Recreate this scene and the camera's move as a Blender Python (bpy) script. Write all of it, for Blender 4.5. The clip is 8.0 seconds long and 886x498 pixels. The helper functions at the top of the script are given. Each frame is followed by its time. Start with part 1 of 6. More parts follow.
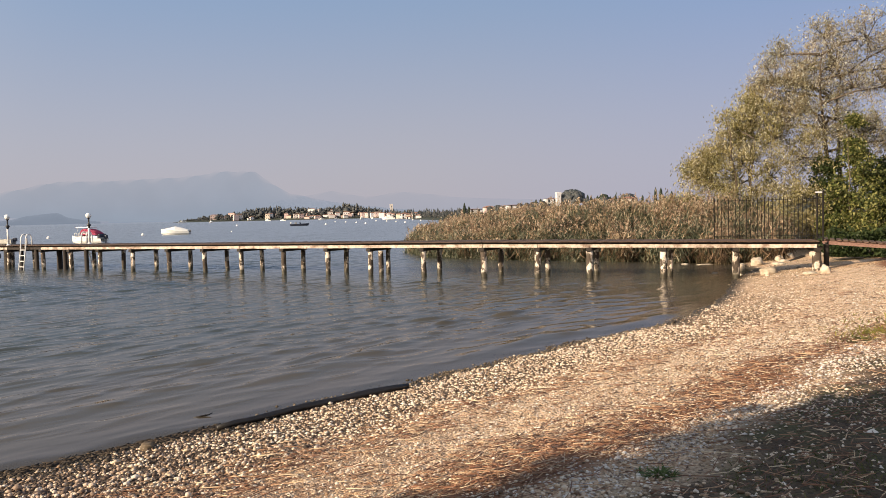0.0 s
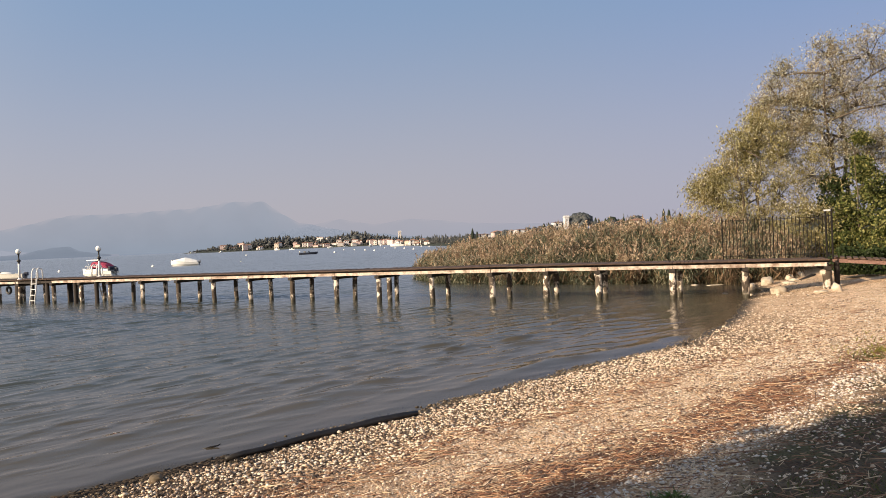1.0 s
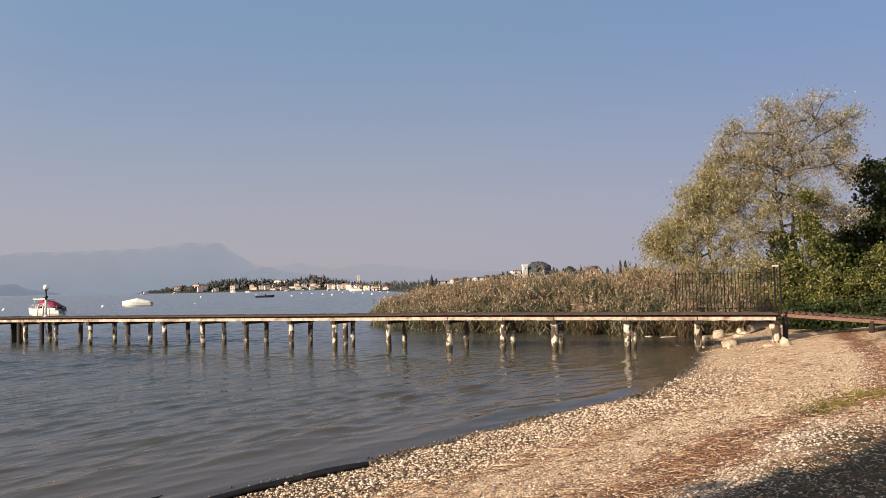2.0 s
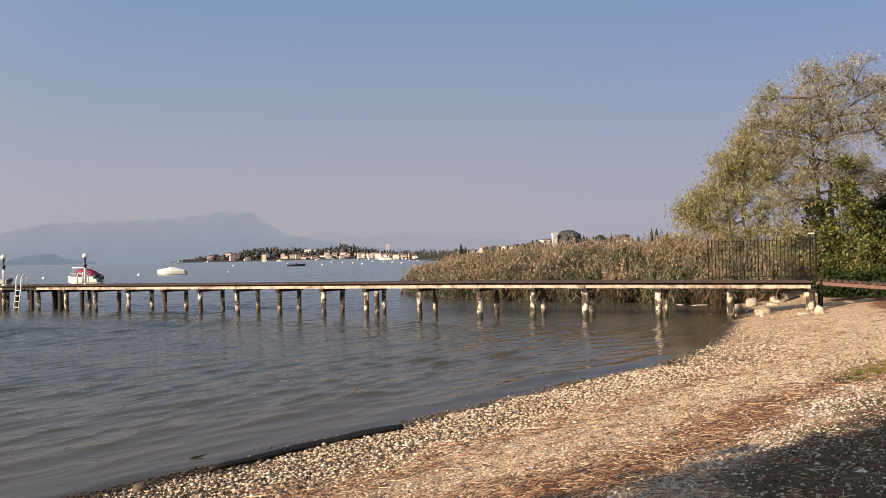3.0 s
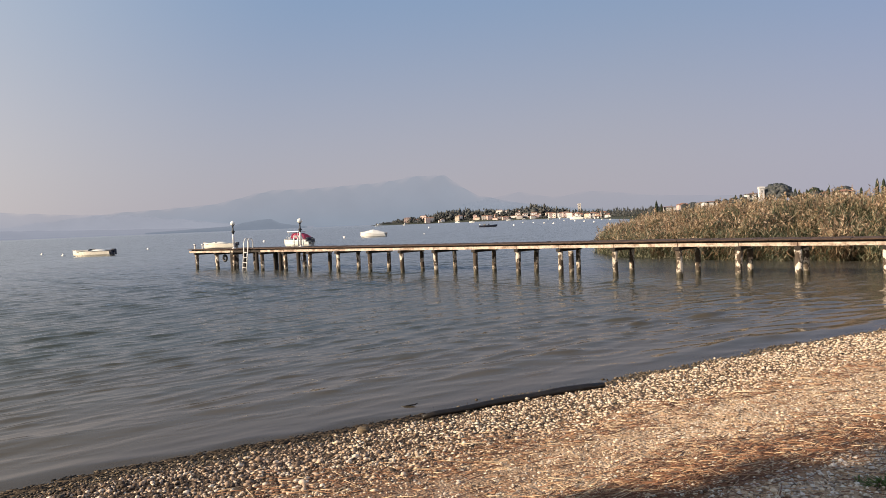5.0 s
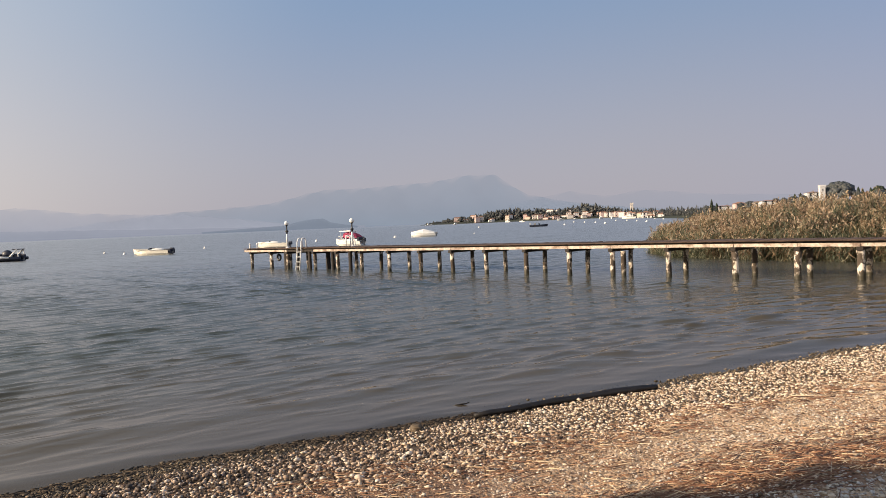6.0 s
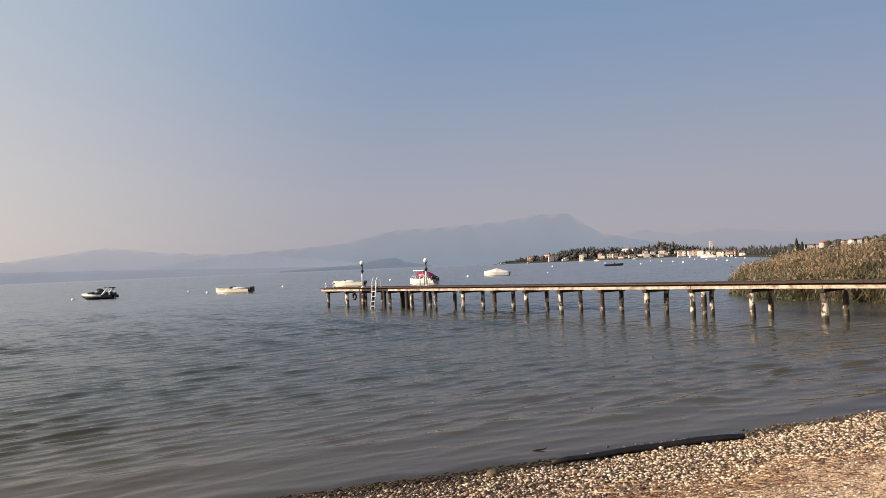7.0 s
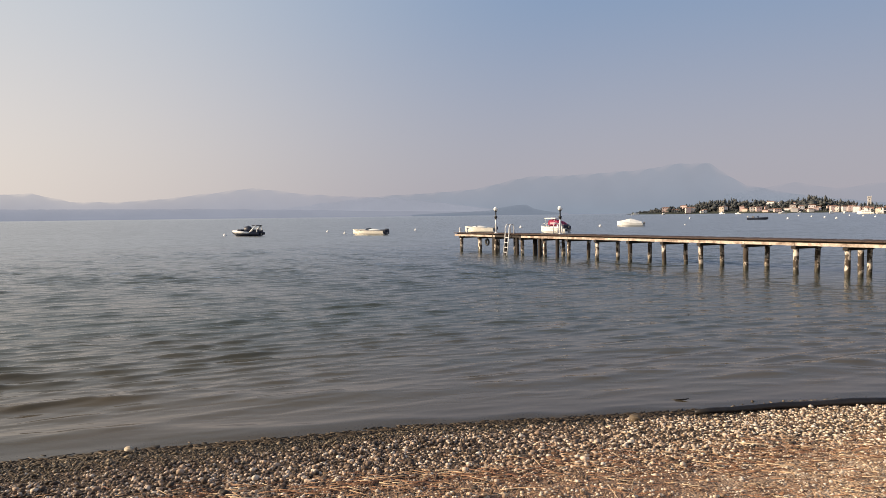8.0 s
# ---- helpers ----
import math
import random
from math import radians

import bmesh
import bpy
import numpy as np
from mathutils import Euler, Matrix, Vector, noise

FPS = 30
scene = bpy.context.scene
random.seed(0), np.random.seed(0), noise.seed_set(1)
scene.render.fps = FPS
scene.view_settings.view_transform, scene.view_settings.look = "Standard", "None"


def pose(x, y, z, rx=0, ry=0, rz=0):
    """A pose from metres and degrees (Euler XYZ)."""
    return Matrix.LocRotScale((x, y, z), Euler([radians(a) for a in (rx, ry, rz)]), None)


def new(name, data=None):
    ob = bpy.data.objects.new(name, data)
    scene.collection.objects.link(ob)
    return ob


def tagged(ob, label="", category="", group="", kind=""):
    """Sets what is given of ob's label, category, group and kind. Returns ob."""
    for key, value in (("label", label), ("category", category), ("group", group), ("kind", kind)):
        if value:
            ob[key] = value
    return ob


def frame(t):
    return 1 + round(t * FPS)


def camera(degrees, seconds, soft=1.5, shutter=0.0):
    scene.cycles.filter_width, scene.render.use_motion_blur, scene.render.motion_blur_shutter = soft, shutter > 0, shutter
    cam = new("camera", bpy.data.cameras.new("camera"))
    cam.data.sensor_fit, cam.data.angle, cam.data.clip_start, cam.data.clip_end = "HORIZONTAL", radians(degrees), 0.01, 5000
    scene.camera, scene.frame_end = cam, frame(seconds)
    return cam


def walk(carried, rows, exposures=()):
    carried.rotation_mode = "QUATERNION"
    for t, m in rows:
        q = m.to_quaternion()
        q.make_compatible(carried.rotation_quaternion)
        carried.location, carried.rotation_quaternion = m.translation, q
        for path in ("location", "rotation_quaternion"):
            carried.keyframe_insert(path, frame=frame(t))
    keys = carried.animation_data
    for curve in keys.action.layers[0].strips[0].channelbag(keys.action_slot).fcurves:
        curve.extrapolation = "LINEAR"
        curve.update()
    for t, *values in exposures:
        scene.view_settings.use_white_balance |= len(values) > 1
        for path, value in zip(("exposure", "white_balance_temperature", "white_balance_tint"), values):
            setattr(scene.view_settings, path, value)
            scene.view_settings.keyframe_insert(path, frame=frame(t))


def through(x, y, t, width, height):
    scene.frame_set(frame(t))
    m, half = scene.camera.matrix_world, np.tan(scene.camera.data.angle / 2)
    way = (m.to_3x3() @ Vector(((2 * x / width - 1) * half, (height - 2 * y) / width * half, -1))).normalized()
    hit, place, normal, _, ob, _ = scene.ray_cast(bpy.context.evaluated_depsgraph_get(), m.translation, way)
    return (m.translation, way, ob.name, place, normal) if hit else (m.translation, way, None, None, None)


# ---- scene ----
# seconds, eye, then yaw to the left, pitch and roll in degrees
cam = camera(61.29, 8.0, soft=0.7)
ROWS = [
    (0.0, -0.000, 0.000, 2.450, 0.00, -2.61, 1.34),
    (0.5, 0.025, -0.021, 2.450, 0.31, -0.56, 2.04),
    (1.0, 0.034, -0.007, 2.447, 0.64, -0.61, 2.50),
    (1.5, 0.073, -0.018, 2.462, -0.67, 3.09, 0.72),
    (1.7, 0.091, -0.014, 2.483, -2.50, 3.10, 1.26),
    (2.8, 0.044, -0.073, 2.458, -2.13, 0.88, 1.30),
    (3.0, 0.032, -0.105, 2.452, -0.26, 0.49, 1.30),
    (3.5, -0.011, -0.174, 2.460, 6.33, -0.60, 0.36),
    (4.0, -0.024, -0.233, 2.460, 9.96, -1.47, 0.49),
    (4.5, -0.046, -0.257, 2.473, 12.18, -2.50, 1.24),
    (4.7, -0.052, -0.267, 2.468, 13.01, -2.20, 1.79),
    (5.8, -0.084, -0.323, 2.453, 17.49, -2.27, 2.60),
    (6.0, -0.063, -0.379, 2.479, 18.11, -1.98, 2.42),
    (6.5, -0.072, -0.371, 2.484, 19.34, -1.49, 2.16),
    (7.0, -0.097, -0.407, 2.524, 23.69, 1.25, 2.43),
    (7.5, -0.130, -0.482, 2.522, 28.63, -0.65, 1.12),
    (8.0, -0.183, -0.805, 2.527, 33.58, -2.57, 0.72),
]
walk(cam, [(t, pose(x, y, z, 90 + pitch, roll, yaw)) for t, x, y, z, yaw, pitch, roll in ROWS],
     exposures=[(0.0, 0.62), (0.5, 0.57), (1.0, 0.57), (1.5, 0.47), (3.0, 0.46), (4.5, 0.51), (6.0, 0.50), (6.5, 0.53), (7.0, 0.40), (8.0, 0.46)])

# ---- light ----
SUN_AZ, SUN_EL = 122.0, 21.0          # degrees to the left of straight ahead, and up
SUN_DIR = Vector((-math.sin(radians(SUN_AZ)) * math.cos(radians(SUN_EL)),
                  math.cos(radians(SUN_AZ)) * math.cos(radians(SUN_EL)), math.sin(radians(SUN_EL))))
world = bpy.data.worlds.new("hazy_sky")
scene.world = world
world.use_nodes = True
wn, wl = world.node_tree.nodes, world.node_tree.links
wn.clear()
sky = wn.new("ShaderNodeTexSky")
sky.sky_type, sky.sun_disc = "NISHITA", False
sky.sun_elevation, sky.sun_rotation = radians(SUN_EL), radians(SUN_AZ)
sky.air_density, sky.dust_density, sky.ozone_density = 1.0, 3.0, 1.5
# lake haze: pale near the horizon and towards the sun, bluer higher up, thinning to clear sky overhead
def wmix(fac, a, c):
    m = wn.new("ShaderNodeMix")
    m.data_type = "RGBA"
    wl.new(fac, m.inputs["Factor"])
    for v, s in ((a, m.inputs["A"]), (c, m.inputs["B"])):
        if isinstance(v, tuple):
            s.default_value = (*v, 1)
        else:
            wl.new(v, s)
    return m.outputs["Result"]


def wspan(value, a, c, lo=0.0, hi=1.0):
    m = wn.new("ShaderNodeMapRange")
    m.interpolation_type = "SMOOTHSTEP"
    for s, v in (("From Min", a), ("From Max", c), ("To Min", lo), ("To Max", hi)):
        m.inputs[s].default_value = v
    wl.new(value, m.inputs["Value"])
    return m.outputs["Result"]


coord = wn.new("ShaderNodeTexCoord")
split = wn.new("ShaderNodeSeparateXYZ")
wl.new(coord.outputs["Generated"], split.inputs[0])
toward = wn.new("ShaderNodeVectorMath")
toward.operation = "DOT_PRODUCT"
toward.inputs[1].default_value = SUN_DIR
wl.new(coord.outputs["Generated"], toward.inputs[0])
height, sunny = split.outputs["Z"], wspan(toward.outputs["Value"], -0.05, 0.75)
averse = wspan(toward.outputs["Value"], -0.40, -0.80)
low_haze = wmix(sunny, wmix(averse, (3.72, 3.53, 3.95), (3.55, 3.5, 4.25)), (7.5, 6.6, 5.85))
high_haze = wmix(sunny, wmix(averse, (1.90, 2.82, 4.35), (1.72, 2.72, 4.85)), (5.2, 5.55, 5.9))
haze = wmix(wspan(height, 0.0, 0.36), low_haze, high_haze)
both = wmix(wspan(height, 0.25, 0.9, 0.92, 0.35), sky.outputs["Color"], haze)
back = wn.new("ShaderNodeBackground")
back.inputs["Strength"].default_value = 0.085
wout = wn.new("ShaderNodeOutputWorld")
wl.new(both, back.inputs["Color"])
wl.new(back.outputs["Background"], wout.inputs["Surface"])

sun = new("sun", bpy.data.lights.new("sun", "SUN"))
sun.data.energy, sun.data.angle, sun.data.color = 5.0, radians(0.6), (1.0, 0.80, 0.57)
sun.rotation_mode = "QUATERNION"
sun.rotation_quaternion = SUN_DIR.to_track_quat("Z", "Y")


# ---- materials ----
class Nodes:
    """A small builder for node materials."""

    def __init__(self, name):
        self.mat = bpy.data.materials.new(name)
        self.mat.use_nodes = True
        self.n, self.l = self.mat.node_tree.nodes, self.mat.node_tree.links
        self.bsdf = self.n["Principled BSDF"]
        self.out = self.n["Material Output"]

    def put(self, value, socket):
        if isinstance(value, (int, float)):
            socket.default_value = value
        elif isinstance(value, tuple):
            socket.default_value = (*value, 1)[:4] if socket.type == "RGBA" else value
        else:
            self.l.new(value, socket)

    def place(self, scale=(1, 1, 1), turn=(0, 0, 0), mode="POINT"):
        c, m = self.n.new("ShaderNodeTexCoord"), self.n.new("ShaderNodeMapping")
        m.vector_type = mode
        m.inputs["Scale"].default_value, m.inputs["Rotation"].default_value = scale, turn
        self.l.new(c.outputs["Object"], m.inputs["Vector"])
        return m.outputs["Vector"]

    def noise(self, scale, detail=4.0, rough=0.55, where=None, warp=0.0):
        t = self.n.new("ShaderNodeTexNoise")
        t.inputs["Scale"].default_value, t.inputs["Detail"].default_value = scale, detail
        t.inputs["Roughness"].default_value, t.inputs["Distortion"].default_value = rough, warp
        self.l.new(where or self.place(), t.inputs["Vector"])
        return t.outputs["Fac"]

    def ramp(self, value, *stops):
        r = self.n.new("ShaderNodeValToRGB")
        e = r.color_ramp.elements
        while len(e) < len(stops):
            e.new(0.5)
        for el, (at, colour) in zip(e, stops):
            el.position, el.color = at, (*colour, 1)
        self.l.new(value, r.inputs["Fac"])
        return r.outputs["Color"]

    def span(self, value, a, b, lo=0.0, hi=1.0):
        r = self.n.new("ShaderNodeMapRange")
        r.inputs["From Min"].default_value, r.inputs["From Max"].default_value = a, b
        r.inputs["To Min"].default_value, r.inputs["To Max"].default_value = lo, hi
        self.l.new(value, r.inputs["Value"])
        return r.outputs["Result"]

    def mix(self, fac, a, b, blend="MIX"):
        m = self.n.new("ShaderNodeMix")
        m.data_type, m.blend_type = "RGBA", blend
        self.put(fac, m.inputs["Factor"])
        self.put(a, m.inputs["A"])
        self.put(b, m.inputs["B"])
        return m.outputs["Result"]

    def math(self, op, a, b=0.0):
        m = self.n.new("ShaderNodeMath")
        m.operation = op
        self.put(a, m.inputs[0])
        self.put(b, m.inputs[1])
        return m.outputs[0]

    def attribute(self, name):
        a = self.n.new("ShaderNodeAttribute")
        a.attribute_name = name
        return a.outputs["Fac"]

    def island(self):
        return self.n.new("ShaderNodeNewGeometry").outputs["Random Per Island"]

    def each(self):
        return self.n.new("ShaderNodeObjectInfo").outputs["Random"]

    def done(self, colour, rough=0.8, bump=None, depth=0.01, strength=0.6, metal=0.0, specular=0.5):
        self.put(colour, self.bsdf.inputs["Base Color"])
        self.put(rough, self.bsdf.inputs["Roughness"])
        self.bsdf.inputs["Metallic"].default_value = metal
        self.bsdf.inputs["Specular IOR Level"].default_value = specular
        if bump is not None:
            b = self.n.new("ShaderNodeBump")
            b.inputs["Distance"].default_value, b.inputs["Strength"].default_value = depth, strength
            self.l.new(bump, b.inputs["Height"])
            self.l.new(b.outputs["Normal"], self.bsdf.inputs["Normal"])
        return self.mat


def leaf_material(name, *colours, through=0.35, rough=0.55):
    k = Nodes(name)
    r = k.island()
    n = len(colours)
    col = k.ramp(r, *[(i / max(1, n - 1), c) for i, c in enumerate(colours)])
    col = k.mix(k.span(k.noise(0.9, 3), 0.35, 0.7), col, k.mix(1.0, col, (0.62, 0.66, 0.55), "MULTIPLY"))
    k.done(col, rough, specular=0.3)
    t, m = k.n.new("ShaderNodeBsdfTranslucent"), k.n.new("ShaderNodeMixShader")
    k.l.new(col, t.inputs["Color"])
    m.inputs[0].default_value = through
    k.l.new(k.bsdf.outputs[0], m.inputs[1])
    k.l.new(t.outputs[0], m.inputs[2])
    k.l.new(m.outputs[0], k.out.inputs["Surface"])
    return k.mat


def plain(name, colour, rough=0.5, metal=0.0, wear=0.25, scale=6.0, bump=0.002):
    """A painted, plastic or metal surface with faint stains and grain."""
    k = Nodes(name)
    dull = tuple(c * 0.6 for c in colour)
    col = k.mix(k.span(k.noise(scale, 6), 0.45, 0.75, 0, wear), colour, dull)
    return k.done(col, k.span(k.noise(scale * 3), 0.3, 0.7, rough * 0.8, min(1, rough * 1.2)), k.noise(scale * 12), bump, 0.4, metal)


def make_ground_material():
    k = Nodes("beach_ground")
    d = k.attribute("shore")
    big, mid, fine = k.noise(0.35, 5), k.noise(3.0, 6), k.noise(45.0, 4)
    sand = k.ramp(mid, (0.3, (0.56, 0.385, 0.245)), (0.5, (0.77, 0.57, 0.40)), (0.75, (0.88, 0.71, 0.54)))
    cells = k.n.new("ShaderNodeTexVoronoi")
    cells.inputs["Scale"].default_value = 46.0
    k.l.new(k.place(), cells.inputs["Vector"])
    stone = k.ramp(cells.outputs["Color"], (0.1, (0.40, 0.37, 0.33)), (0.45, (1.02, 0.99, 0.94)), (0.9, (1.2, 1.18, 1.15)))
    grit = k.mix(1.0, sand, stone, "MULTIPLY")
    grit = k.mix(k.span(fine, 0.48, 0.66), grit, k.mix(1.0, grit, (0.7, 0.63, 0.55), "MULTIPLY"))
    soil = k.ramp(mid, (0.3, (0.080, 0.052, 0.030)), (0.6, (0.14, 0.097, 0.060)), (0.8, (0.22, 0.165, 0.11)))
    moss = k.span(k.noise(1.6, 6, 0.65), 0.47, 0.60, 0.0, 0.8)
    soil = k.mix(moss, soil, (0.095, 0.092, 0.036))
    soil = k.mix(1.0, soil, stone, "MULTIPLY")
    rust = k.math("ADD", d, k.math("MULTIPLY", k.noise(1.1, 5, 0.6), 1.6))
    rust = k.math("MULTIPLY", k.span(rust, 4.95, 5.3), k.span(rust, 5.65, 6.1, 1.0, 0.0))
    grit = k.mix(k.math("MULTIPLY", rust, 0.92), grit, (0.22, 0.092, 0.042))
    inland = k.span(k.math("ADD", d, k.math("MULTIPLY", big, 2.0)), 6.3, 6.9)
    col = k.mix(inland, grit, soil)
    # old wrack, soaked and reddish, on the westerly stretch
    split_at = k.n.new("ShaderNodeSeparateXYZ")
    k.l.new(k.place(), split_at.inputs[0])
    west = k.span(k.math("ADD", split_at.outputs["X"], k.math("MULTIPLY", mid, 2.0)), -1.0, 1.2, 1.0, 0.0)
    col = k.mix(k.math("MULTIPLY", west, 0.8), col, k.mix(fine, (0.12, 0.055, 0.035), (0.26, 0.15, 0.095)))
    # shade between the packed pebbles, painted as dark ground along the waterline
    gap_shade = k.math("MULTIPLY", k.span(k.math("ADD", d, k.math("MULTIPLY", mid, 1.2)), 2.3, 3.0, 0.85, 0.0), k.span(split_at.outputs["Y"], 13.0, 21.0, 1.0, 0.15))
    col = k.mix(gap_shade, col, (0.06, 0.042, 0.028))
    wet = k.span(k.math("ADD", d, k.math("MULTIPLY", mid, 0.35)), 0.3, 0.78, 1.0, 0.0)
    col = k.mix(wet, col, (0.052, 0.040, 0.025))
    col = k.mix(k.span(d, -0.14, 0.03, 1.0, 0.0), col, k.ramp(mid, (0.3, (0.30, 0.225, 0.145)), (0.7, (0.44, 0.345, 0.23))))
    far = k.span(d, 30.0, 60.0)
    col = k.mix(far, col, (0.030, 0.038, 0.024))
    dome_up = k.math("MULTIPLY", cells.outputs["Distance"], -1.1)
    return k.done(col, k.span(wet, 0, 1, 0.95, 0.45), k.math("ADD", k.math("ADD", k.noise(70.0, 3), mid), dome_up), 0.026, 0.8)


BAY = (6.5, 33.5, 0.0)               # the sheltered corner below the reeds


def make_water_material():
    k = Nodes("lake_water")
    depth = k.attribute("depth")
    # ripples: short crests along the shore, in patches, over a slow swell; calmer in the shallows and far out
    def waves(length, turn, bend, wide):
        """Leaning wavelets: a long back away from the beach and a short steep face towards it."""
        at = k.n.new("ShaderNodeSeparateXYZ")
        k.l.new(k.place((length, length, 1), (0, 0, radians(turn)), "TEXTURE"), at.inputs[0])
        wander = k.noise(1.0, 1.5, 0.45, k.place((length * wide, length * wide * 2.2, 1), (0, 0, radians(turn)), "TEXTURE"), 0.5)
        f = k.math("FRACT", k.math("ADD", at.outputs["X"], k.math("MULTIPLY", wander, bend)))
        return k.math("MINIMUM", k.math("DIVIDE", f, 0.70), k.math("DIVIDE", k.math("SUBTRACT", 1.0, f), 0.30))

    def crests(short, long, turn, detail, warp):
        """Irregular wavelets: short across, long along the crest."""
        return k.noise(1.0, detail, 0.5, k.place((short, long, 1), (0, 0, radians(turn)), "TEXTURE"), warp)

    ripple, roll = waves(0.58, -52, 3.2, 2.2), waves(1.5, -48, 2.6, 2.0)
    # separate wavelets on nearly flat water
    small = k.span(crests(0.24, 0.60, -46, 1, 0.3), 0.50, 0.85)
    middle = k.span(crests(0.50, 1.6, -42, 1, 0.25), 0.52, 0.74)
    patch = k.span(k.noise(1.0, 3, 0.55, k.place((0.55, 1.3, 1), (0, 0, radians(-56)), "TEXTURE"), 0.8), 0.42, 0.62)
    gust = k.span(k.noise(1.0, 3, 0.5, k.place((4.0, 11.0, 1), (0, 0, radians(-30)), "TEXTURE"), 1.0), 0.35, 0.65, 0.55, 1.0)
    away = k.n.new("ShaderNodeVectorMath")
    away.operation = "LENGTH"
    k.l.new(k.place(), away.inputs[0])
    bay = k.n.new("ShaderNodeVectorMath")
    bay.operation = "DISTANCE"
    bay.inputs[1].default_value = BAY
    k.l.new(k.place(), bay.inputs[0])
    calm = k.math("MULTIPLY", k.math("MULTIPLY", gust, k.span(depth, 0.05, 0.9, 0.28, 1.0)), k.span(away.outputs["Value"], 45.0, 95.0, 1.0, 1.2))
    calm = k.math("MULTIPLY", calm, k.span(bay.outputs["Value"], 3.0, 14.0, 0.30, 1.0))
    dash = k.math("MULTIPLY", k.math("MULTIPLY", ripple, patch), 0.004)
    stretch = k.span(k.noise(1.0, 2, 0.5, k.place((1.8, 4.5, 1), (0, 0, radians(-30)), "TEXTURE"), 0.8), 0.38, 0.60)
    offshore = k.span(depth, 0.5, 1.3)
    dash = k.math("ADD", dash, k.math("MULTIPLY", k.math("MULTIPLY", roll, stretch), k.math("MULTIPLY", offshore, 0.010)))
    height = k.math("ADD", k.math("MULTIPLY", small, 0.013), k.math("MULTIPLY", middle, 0.024))
    # the open side of the lake is livelier than the lee of the beach
    side = k.n.new("ShaderNodeSeparateXYZ")
    k.l.new(k.place(), side.inputs[0])
    height = k.math("MULTIPLY", height, k.span(side.outputs["X"], -9.0, 3.0, 1.3, 0.8))
    height = k.math("MULTIPLY", k.math("ADD", height, dash), calm)
    bump = k.n.new("ShaderNodeBump")
    bump.inputs["Distance"].default_value, bump.inputs["Strength"].default_value = 1.0, 1.0
    k.l.new(height, bump.inputs["Height"])
    silt = k.noise(0.5, 4, 0.6, k.place((1.0, 3.0, 1), (0, 0, radians(-40)), "TEXTURE"), 0.8)
    near = k.span(k.math("ADD", depth, k.math("MULTIPLY", silt, 0.9)), 0.4, 1.45, 1.0, 0.0)
    murk = k.mix(near, (0.064, 0.071, 0.057), (0.102, 0.078, 0.050))
    clear = k.span(depth, 0.0, 0.10, 0.6, 1.0)
    body, pass_through = k.n.new("ShaderNodeBsdfDiffuse"), k.n.new("ShaderNodeBsdfTransparent")
    pass_through.inputs["Color"].default_value = (0.86, 0.80, 0.66, 1)
    k.l.new(murk, body.inputs["Color"])
    under = k.n.new("ShaderNodeMixShader")
    k.put(clear, under.inputs[0])
    k.l.new(pass_through.outputs[0], under.inputs[1])
    k.l.new(body.outputs[0], under.inputs[2])
    gloss, fres, top = k.n.new("ShaderNodeBsdfGlossy"), k.n.new("ShaderNodeFresnel"), k.n.new("ShaderNodeMixShader")
    # wavelets too small to model blur the mirror more and more with distance from the shore
    k.put(k.ramp(k.math("DIVIDE", away.outputs["Value"], 200.0), (0.05, (0.05,) * 3), (0.09, (0.09,) * 3), (0.13, (0.16,) * 3), (0.2, (0.22,) * 3), (0.4, (0.32,) * 3)), gloss.inputs["Roughness"])
    fres.inputs["IOR"].default_value = 1.33
    for node in (gloss, fres):
        k.l.new(bump.outputs["Normal"], node.inputs["Normal"])
    k.l.new(fres.outputs[0], top.inputs[0])
    k.l.new(under.outputs[0], top.inputs[1])
    k.l.new(gloss.outputs[0], top.inputs[2])
    k.l.new(top.outputs[0], k.out.inputs["Surface"])
    return k.mat


def make_pebble_material(name, *stops):
    k = Nodes(name)
    col = k.ramp(k.island(), *stops)
    col = k.mix(k.span(k.noise(60.0, 4), 0.45, 0.7, 0, 0.5), col, k.mix(1.0, col, (0.6, 0.56, 0.5), "MULTIPLY"))
    return k.done(col, 0.75, k.noise(140.0, 3), 0.003, 0.5)


def make_rock_material():
    k = Nodes("pale_rock")
    mid = k.noise(5.0, 7, 0.6)
    col = k.ramp(mid, (0.3, (0.28, 0.22, 0.16)), (0.5, (0.52, 0.44, 0.34)), (0.75, (0.74, 0.66, 0.54)))
    return k.done(col, 0.85, k.noise(14.0, 8), 0.03, 0.8)


def make_wood_material(name, dark, mid, light, grain=(2.0, 30.0, 30.0), rough=0.8):
    k = Nodes(name)
    g = k.noise(1.0, 6, 0.6, k.place(grain), 0.4)
    col = k.ramp(g, (0.25, dark), (0.5, mid), (0.78, light))
    col = k.mix(k.span(k.noise(1.3, 5), 0.5, 0.75, 0, 0.6), col, dark)
    col = k.mix(1.0, col, k.ramp(k.each(), (0.0, (0.72, 0.70, 0.70)), (1.0, (1.05, 1.03, 1.0))), "MULTIPLY")
    return k.done(col, rough, g, 0.006, 0.6)


def make_concrete_material(name, low, high, stain):
    k = Nodes(name)
    col = k.ramp(k.noise(7.0, 7, 0.6), (0.3, low), (0.7, high))
    col = k.mix(k.span(k.noise(2.2, 6, 0.65), 0.48, 0.64, 0, 0.85), col, stain)
    col = k.mix(k.span(k.noise(11.0, 5, 0.7), 0.56, 0.66, 0, 0.8), col, stain)
    return k.done(col, 0.9, k.noise(30.0, 6), 0.012, 0.6)


